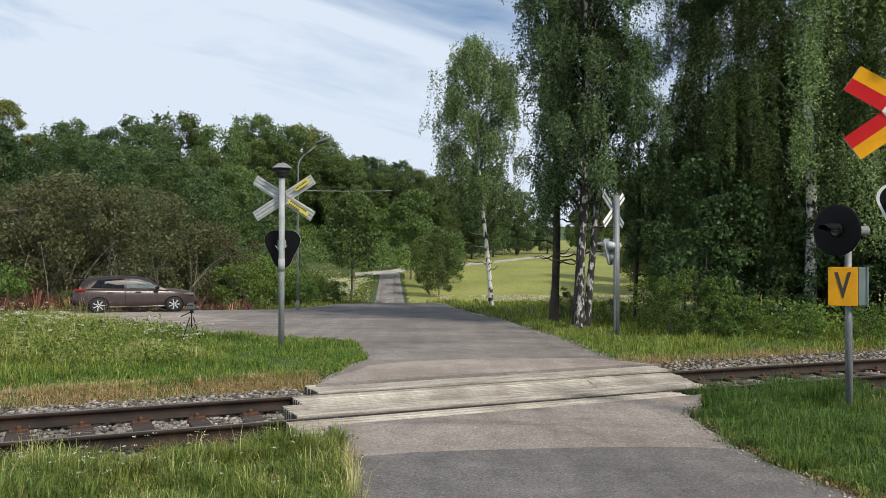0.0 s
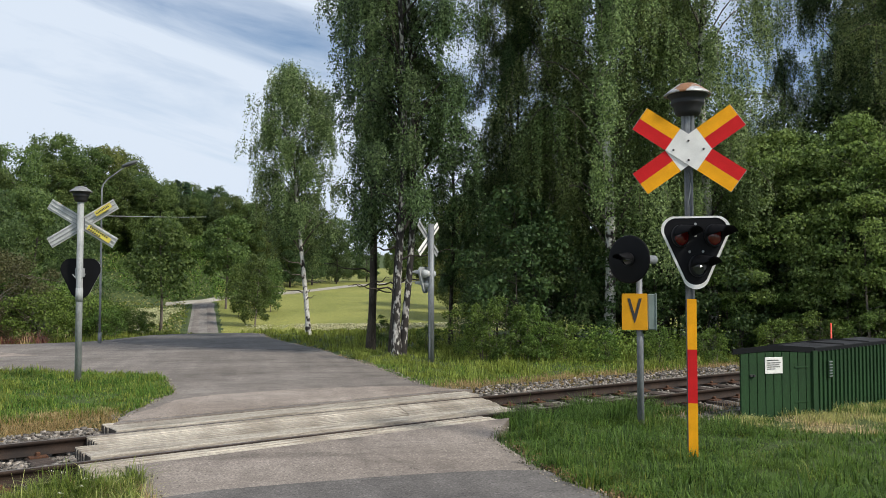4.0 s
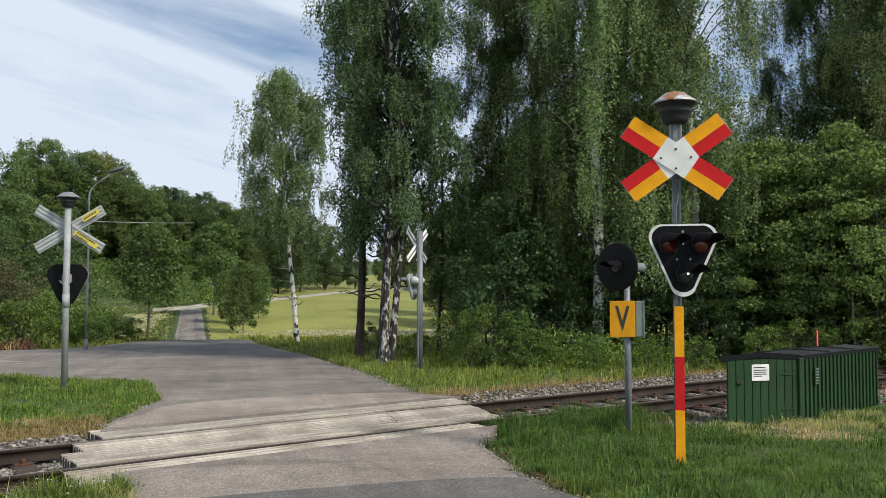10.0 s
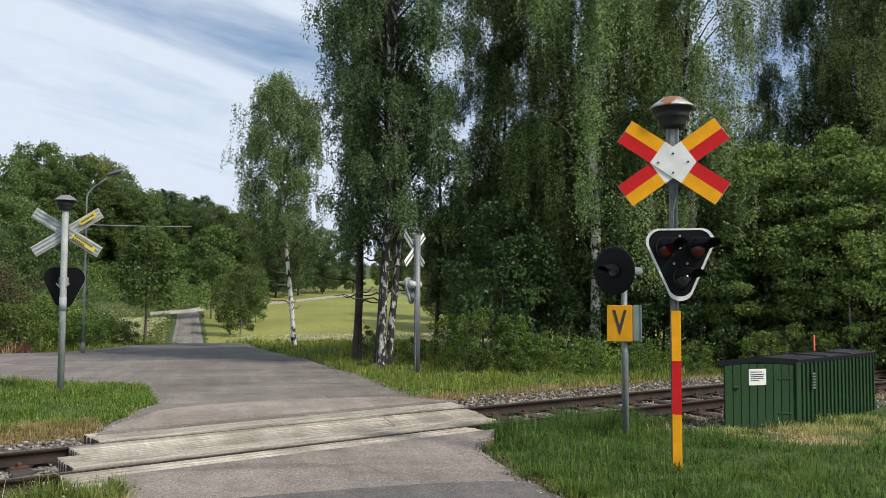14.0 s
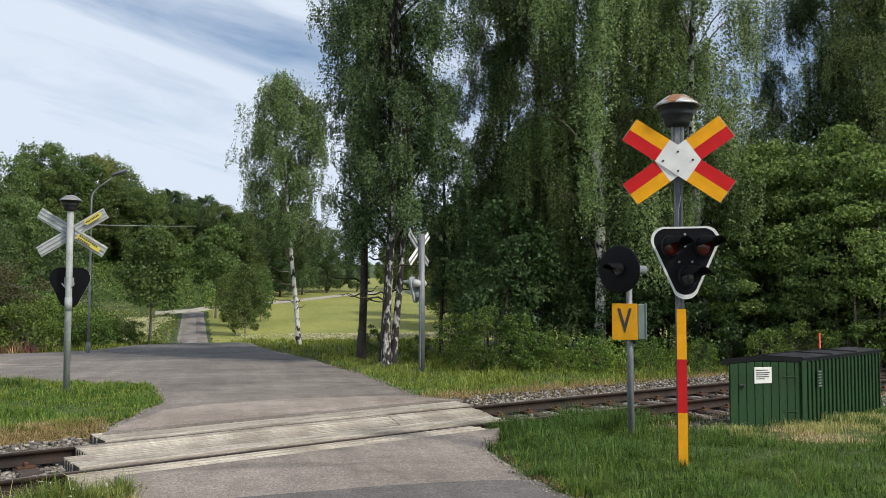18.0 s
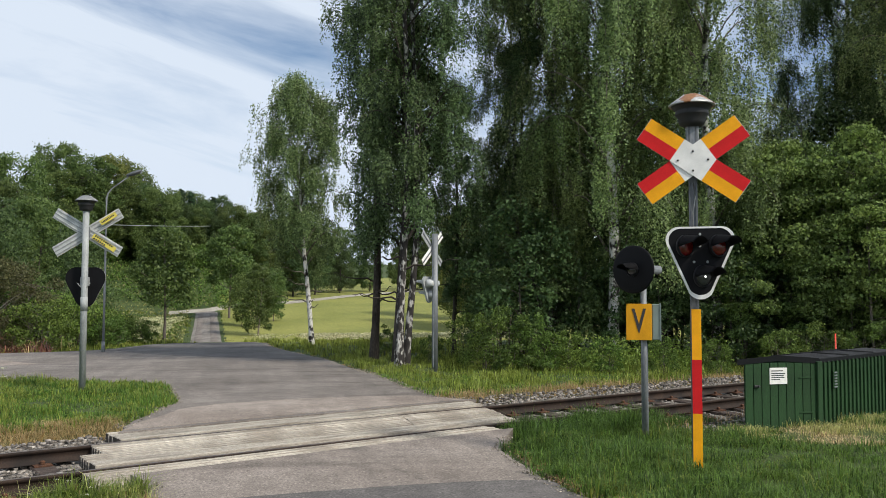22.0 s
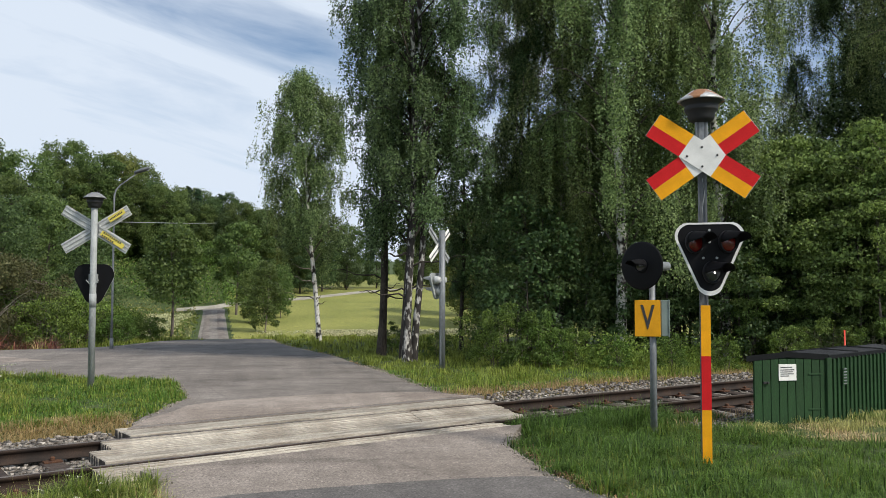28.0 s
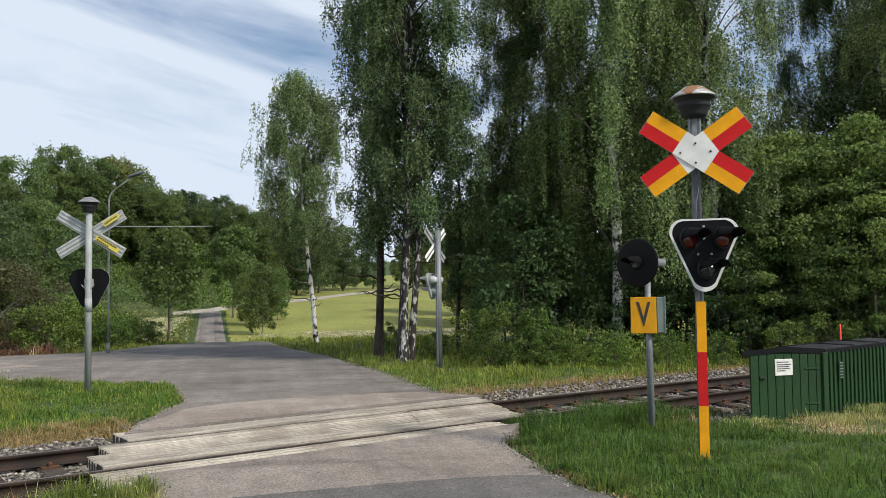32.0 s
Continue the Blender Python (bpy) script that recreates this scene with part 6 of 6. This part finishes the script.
def hay(x, y):
    return np.hypot(((x - 7.2) * 0.9 + (y - 9.7) * 0.4) / 1.0, ((y - 9.7) * 0.9 - (x - 7.2) * 0.4) / 0.75) + 0.25 * np.sin(x * 5 + y * 7)


def plant_grass():
    rs = np.random.RandomState(77)

    def zone(name, n, box, h, width, material, label, keep=None, off=(1.75, 99), grow=-0.06, bend=0.5, f=0.75, cat="grass", low=False):
        x, y, a = clumped(n, *box, rs, f, 1.5, 40)
        o = np.abs(track_off(x, y))
        ok = ~on_road(x, y, grow) & (o > off[0]) & (o < off[1])
        ok &= (y < 44) | (y > 113) | (np.abs(x - lane_x(y)) > 1.55)
        if keep is not None:
            ok &= keep(x, y)
        x, y, a = x[ok], y[ok], a[ok]
        hh = h * np.where((x > 5.8) & (y < 12) & (y > 5), 0.62, 1.0) * (0.5 + 0.75 * (0.5 + 0.5 * np.sin(x * 1.7 + 1.3 * np.sin(y * 1.3)) * np.cos(y * 1.1))) * (0.8 + 0.4 * np.sin(x * 5.3 + 2 * np.sin(y * 4.1)) * np.sin(y * 4.7))
        if low:
            hh = hh * np.interp(x, [-9.5, -5, -3], [1.5, 0.85, 0.62])
        tagged(new(name, grass_mesh(name, x, y, hh, width, rs, material, bend, a)), label, cat, kind="stuff")

    def fringe(name, n, spans, lo, hi, h, width, material, label, bend=0.9, side=0.0):
        """Blades in bands that follow the ballast's edges."""
        u = np.concatenate([rs.uniform(a, b, int(n * (b - a) / sum(q - p for p, q in spans))) for a, b in spans])
        o = rs.uniform(lo, hi, len(u)) * (side or np.where(rs.uniform(0, 1, len(u)) < 0.5, 1, -1)) + rs.normal(size=len(u)) * 0.1
        v = track_v(u) + o
        x, y = u * CT - v * ST, u * ST + v * CT
        ok = ~on_road(x, y, 0.0) & (0.5 + 0.5 * np.sin(u * 2.1 + np.sin(u * 0.7) * 2) > rs.uniform(-0.6, 0.8, len(u)))
        tagged(new(name, grass_mesh(name, x[ok], y[ok], h, width, rs, material, bend)), label, "grass", kind="stuff")

    zone("grass_near_left", 120000, (-6.5, 0.2, 4.6, 9.2), 0.25, 0.008, GRASS, "lush green grass between the road and the rails", bend=1.2, off=(1.4, 99), grow=0.06)
    zone("straw_in_grass", 14000, (-6.5, 0.2, 4.6, 9.2), 0.2, 0.006, STRAW, "dry blades among the green grass", bend=1.4, off=(1.35, 99))
    zone("grass_near_right", 170000, (2.3, 12.5, 4.8, 13.5), 0.2, 0.009, GRASS_RICH, "lush green grass round the signal posts", bend=1.6, off=(1.7, 99), grow=0.08, keep=lambda x, y: ((uv_of(x, y)[0] < 9.4) | (track_off(x, y) < -2.85)) & (hay(x, y) > 0.9) & ((x < 6.0) | (rs.uniform(0, 1, len(x)) < 0.75)))
    zone("grass_at_rail", 52000, (3.0, 7.2, 10.2, 13.6), 0.4, 0.009, GRASS_RICH, "long grass leaning over the near rail", bend=1.1, off=(0.8, 2.4), grow=0.03, keep=lambda x, y: (track_off(x, y) < 0) & (uv_of(x, y)[0] > 7.5) & (uv_of(x, y)[0] < 10.4 - 0.5 * np.sin(7 * x)))
    zone("grass_corner", 16000, (-2.6, -0.4, 7.4, 9.4), 0.36, 0.009, GRASS, "long grass at the corner of road and rails", bend=1.1, off=(1.0, 2.3), grow=0.02, keep=lambda x, y: track_off(x, y) < 0)
    zone("pale_blades_near_right", 15000, (2.3, 12.5, 4.8, 13.5), 0.23, 0.007, GRASS, "paler blades in the grass round the signal posts", bend=1.5, off=(1.7, 99), keep=lambda x, y: ((uv_of(x, y)[0] < 9.4) | (track_off(x, y) < -2.85)) & (hay(x, y) > 0.9))
    zone("tufts_near_right", 12000, (2.4, 12, 5, 12), 0.27, 0.011, GRASS_RICH, "darker tufts of long grass round the signal posts", bend=1.3, off=(1.9, 99), f=0.97, keep=lambda x, y: ((uv_of(x, y)[0] < 9.4) | (track_off(x, y) < -2.85)) & (hay(x, y) > 0.8))
    zone("tufts_near_left", 9000, (-6, 0.2, 5, 8.8), 0.3, 0.01, GRASS_RICH, "darker tufts of long grass beside the road", bend=1.3, off=(1.6, 99), f=0.97, grow=0.06)
    zone("grass_by_road", 26000, (-6.5, 9, 0.3, 4.9), 0.2, 0.012, GRASS, "green grass beside the near road", bend=1.2)
    zone("grass_far_left", 110000, (-16, -0.8, 11, 27), 0.26, 0.012, GRASS, "green verge between the rails and the lay-by", lambda x, y: uv_of(x, y)[1] > 11, bend=1.1, off=(2.24, 99), f=0.6, low=True)
    zone("grass_far_right", 120000, (2, 26, 13, 27), 0.24, 0.013, GRASS, "green verge along the far side of the track", lambda x, y: (uv_of(x, y)[1] > 10) & ~on_road(x, y, 0.13), bend=0.9, off=(2.15, 99))
    zone("short_grass", 90000, (-11, -0.6, 11.2, 20), 0.15, 0.013, GRASS_FRESH, "short fresh grass under the taller blades", lambda x, y: uv_of(x, y)[1] > 11, bend=1.5, off=(2.3, 99), f=0.3)
    zone("short_grass_verge", 60000, (2.5, 22, 13.5, 25), 0.13, 0.014, GRASS_FRESH, "short fresh grass along the far verge", lambda x, y: (uv_of(x, y)[1] > 10) & (uv_of(x, y)[1] < 17), bend=1.5, off=(2.3, 99), f=0.3)
    zone("seed_stems", 4200, (-16, -5.5, 14, 22), 0.62, 0.007, GRASS_LONG, "thin pale seeding grass stems", lambda x, y: (uv_of(x, y)[1] > 14.2) & (uv_of(x, y)[0] < 2.2), bend=0.5, low=True)
    zone("long_grass", 48000, (-16, -3.6, 14, 22), 0.36, 0.012, GRASS_LONG, "tall seeding grass and weeds", lambda x, y: (uv_of(x, y)[1] > 14.6) & (uv_of(x, y)[0] < 2.4) & (uv_of(x, y)[1] < 24), bend=0.8, low=True)
    zone("long_grass_near", 9000, (-6.5, 0.0, 4.6, 9.0), 0.36, 0.006, GRASS_LONG, "taller pale grass stems", bend=1.0)
    zone("tall_weeds", 5000, (8, 30, 17, 30), 0.75, 0.02, GRASS, "tall green weeds at the foot of the thicket", lambda x, y: (uv_of(x, y)[1] > 13.4) & (uv_of(x, y)[1] < 16), bend=0.5)
    fringe("dry_grass_far", 34000, ((-9, 3.6),), 1.85, 2.55, 0.13, 0.007, STRAW, "dry orange straw beside the ballast", 1.9, 1.0)
    fringe("dry_grass_verge", 12000, ((8.8, 22),), 1.95, 2.3, 0.12, 0.008, STRAW, "dry straw along the far ballast edge", 1.6, 1.0)
    fringe("dry_grass", 20000, ((-9, 3.3), (8.6, 27)), 1.75, 2.45, 0.15, 0.009, STRAW, "dry straw-coloured grass beside the ballast")
    zone("dry_grass_hay", 26000, (5.8, 9.2, 8.2, 11.4), 0.12, 0.008, HAY, "flattened dry hay beside the hut", lambda x, y: hay(x, y) < 1.05, bend=1.5)
    zone("verge_grass", 60000, (-26, 9, 26, 50), 0.3, 0.03, GRASS, "rough grass round the lay-by", lambda x, y: ((uv_of(x, y)[1] > 33.4) | (uv_of(x, y)[0] > 5)) & ~on_road(x, y, 0.12), bend=0.6)
    zone("layby_edge_grass", 16000, (-20, -3, 20, 32), 0.09, 0.02, GRASS, "low grass at the near edge of the lay-by", lambda x, y: (uv_of(x, y)[1] < 33.4) & (uv_of(x, y)[0] < 5), bend=0.9)
    zone("russet_weeds", 11000, (-22, -7.6, 28, 40), 1.0, 0.028, RUSSET, "withered russet brushwood behind the car", lambda x, y: (uv_of(x, y)[1] > 34.7) & (uv_of(x, y)[1] < 37.5) & (x < -8.2), bend=2.6)
    zone("withered_grass", 2600, (-22, -7.0, 27, 41), 0.75, 0.02, STRAW, "pale withered stalks behind the lay-by", lambda x, y: (uv_of(x, y)[1] > 34.6) & (uv_of(x, y)[1] < 37.5), bend=1.0)
    zone("edge_straw", 110000, (-4, 8, 4, 42), 0.06, 0.01, STRAW, "dry grass at the edge of the asphalt", lambda x, y: on_road(x, y, 0.17), grow=-0.02, bend=1.3)
    zone("meadow_grass", 26000, (-16, 30, 42, 75), 0.17, 0.04, GRASS_LONG, "pale meadow grass", lambda x, y: x > lane_x(y) - 1)
    zone("hillside_grass", 40000, (-45, -4.4, 46, 110), 0.28, 0.1, GRASS, "rough green hillside grass")
    zone("slope_grass", 22000, (-34, 0, 111, 142), 0.4, 0.1, GRASS, "rough green slope below the woods", bend=0.9)
    zone("hut_tufts", 5200, (5.9, 9.2, 9.5, 11.2), 0.3, 0.008, GRASS_LONG, "pale grass tufts at the foot of the hut", lambda x, y: (x - 6.35) * -0.03 + (y - 10.33) < np.where(x < 7.4, -0.03, -0.03 + (x - 7.4) * 0.57), bend=1.0, f=0.9)
    zone("road_edge_tufts", 9000, (-1.5, 6, 4.5, 9), 0.1, 0.008, STRAW, "brown dry tufts along the road edge", lambda x, y: on_road(x, y, 0.22) & ~on_road(x, y, 0.0), grow=-0.02, bend=1.5)

    # rough undergrowth on the hillside and the slope
    def rough(name, n, box, size, tall, material, label, keep=None):
        x, y, _ = clumped(n, *box, rs, 0.7, 9.0)
        ok = (y > 113) | (np.abs(x - lane_x(y)) > 1.9)
        if keep is not None:
            ok &= keep(x, y)
        P = np.stack([x, y, ground_z(x, y)], 1)[ok]
        P[:, 2] += rs.uniform(0, tall, len(P))
        tagged(new(name, leaf_mesh(name, P, size, rs, material, 0, 0.6)), label, "undergrowth", kind="stuff")

    rough("slope_undergrowth", 26000, (-36, 2, 109, 142), 0.32, 0.6, LEAF_BUSH, "rough green undergrowth on the slope below the woods", lambda x, y: y > 110.5 - 0.2 * x)
    rough("hillside_undergrowth", 13000, (-26, -8.2, 52, 105), 0.2, 0.35, LEAF_BUSH, "rough green undergrowth beside the lane")
    rough("hillside_straw", 9000, (-24, -6.3, 46, 140), 0.2, 0.5, GRASS_LONG, "yellowish seeding grass on the hillside")
    # broad-leaved weeds
    x, y, _ = clumped(620, -11, -4.2, 13.6, 20.5, rs, 0.5, 3.0)
    u, v = uv_of(x, y)
    ok = ~on_road(x, y, 0.1) & (v > 14.2) & (u < 2.6)
    P = np.repeat(np.stack([x[ok], y[ok], ground_z(x[ok], y[ok])], 1), 40, 0)
    P += rs.normal(size=P.shape) * np.array([0.16, 0.16, 0.05])
    P[:, 2] += rs.uniform(0.02, 0.42, len(P)) * np.interp(P[:, 0], [-9.5, -5], [1.35, 0.55])
    tagged(new("weeds", leaf_mesh("weeds", P, 0.07, rs, LEAF_WEED, 0.1, 0.5)), "leafy green weeds in the tall grass", "weeds", kind="stuff")
    # nettles and tall herbs in front of the thicket
    u = rs.uniform(14.5, 33, 430)
    v = track_v(u) + np.interp(u, [14.5, 18, 33], [4.4, 3.9, 3.6]) + rs.uniform(0, 2.2, len(u))
    x, y = u * CT - v * ST, u * ST + v * CT
    tall = np.repeat(rs.uniform(0.35, 0.95, len(u)), 46)
    P = np.repeat(np.stack([x, y, ground_z(x, y)], 1), 46, 0)
    P += rs.normal(size=P.shape) * np.array([0.11, 0.11, 0.0])
    P[:, 2] += rs.uniform(0.03, 1, len(P)) * tall
    tagged(new("nettles", leaf_mesh("nettles", P, 0.085, rs, LEAF_WEED, 0.25, 0.5)), "nettles and tall leafy herbs before the thicket", "weeds", kind="stuff")
    # dead leaves and straw along the frayed road edge
    x, y = rs.uniform(-1.5, 5.5, 170000), rs.uniform(4.5, 12.5, 170000)
    ok = on_road(x, y, 0.24) & ~on_road(x, y, 0.02) & (np.abs(track_off(x, y)) > 1.3) & (rs.uniform(0, 1, 170000) < 0.5 + 0.5 * np.sin(y * 5 + 2 * np.sin(x * 3)))
    P = np.stack([x, y, ground_z(x, y) + rs.uniform(0.012, 0.05, len(x))], 1)[ok]
    tagged(new("dry_litter", leaf_mesh("dry_litter", P, 0.034, rs, LITTER, 0, 0.4)), "brown dead leaves and straw along the road edge", "litter", kind="stuff")
    # white umbels and clover
    def umbels(name, n, box, hz, r, keep, label):
        x, y, _ = clumped(n, *box, rs, 0.4, 5.0)
        ok = ~on_road(x, y, 0.0) & (np.abs(track_off(x, y)) > 2.0) & keep(x, y)
        x, y = x[ok], y[ok]
        z = ground_z(x, y) + hz * rs.uniform(0.7, 1.15, len(x)) * (np.interp(x, [-9.5, -5], [1.25, 0.7]) if "umbels" in name else 1.0)
        P = np.repeat(np.stack([x, y, z], 1), 9, 0) + rs.normal(size=(len(x) * 9, 3)) * np.array([r, r, r * 0.2])
        tagged(new(name, leaf_mesh(name, P, r * 0.8, rs, FLOWER if "white" in name else CREAM, 0, 0.9)), label, "flowers", kind="stuff")

    umbels("white_umbels", 180, (-10.5, -4.0, 13.8, 19.5), 0.6, 0.034, lambda x, y: (uv_of(x, y)[1] > 14) & (uv_of(x, y)[0] < 3), "white umbel flowers among the weeds")
    umbels("white_clover", 90, (-3.5, 0, 5, 8.5), 0.27, 0.012, lambda x, y: x < 0, "small white clover heads in the grass")
    umbels("verge_flowers", 1400, (2.0, 13, 37, 47), 0.38, 0.09, lambda x, y: x > 1.5, "cream flowers in the rough grass under the birch")
    umbels("lane_flowers", 420, (-13.0, -8.8, 82, 98), 0.7, 0.2, lambda x, y: x < 0, "cream flowers on the bank beside the lane")
    umbels("meadow_flowers", 1000, (-14, 16, 42, 70), 0.36, 0.09, lambda x, y: (np.abs(x + 3.2) > 2.2), "white meadow flowers beyond the verge")


plant_birches()
plant_understorey()
plant_forest()
plant_left()
plant_grass()


# ---- wind ----
def motions():
    """Crowns rock gently in the breeze; each group of twigs turns a little about its own stem."""
    rs = random.Random(12)
    for t in SWAY:
        for o in t.children:
            if not o.name.startswith("foliage"):
                continue
            a, b, p, q = rs.uniform(0.25, 0.5), rs.uniform(0.25, 0.5), rs.uniform(0, 6.28), rs.uniform(0, 6.28)
            w1, w2 = rs.uniform(1.3, 2.0), rs.uniform(1.0, 1.6)
            walk(o, [(k, pose(0, 0, 0, a * math.sin(w1 * k + p), b * math.sin(w2 * k + q), 0.25 * math.sin(0.9 * k + p))) for k in range(33)])
    # the white lamp flashes every 1.507 s: an added half-disc turns evenly over its glints
    for o in BLINK_MASKS:
        keys = []
        for k in range(129):
            t = k * 0.25
            turn = 360 * (t - 9.9) / 1.507
            keys.append((t, pose(0.02, 0.004, 0.058, 0, 0, turn)))
        walk(o, keys)

motions()
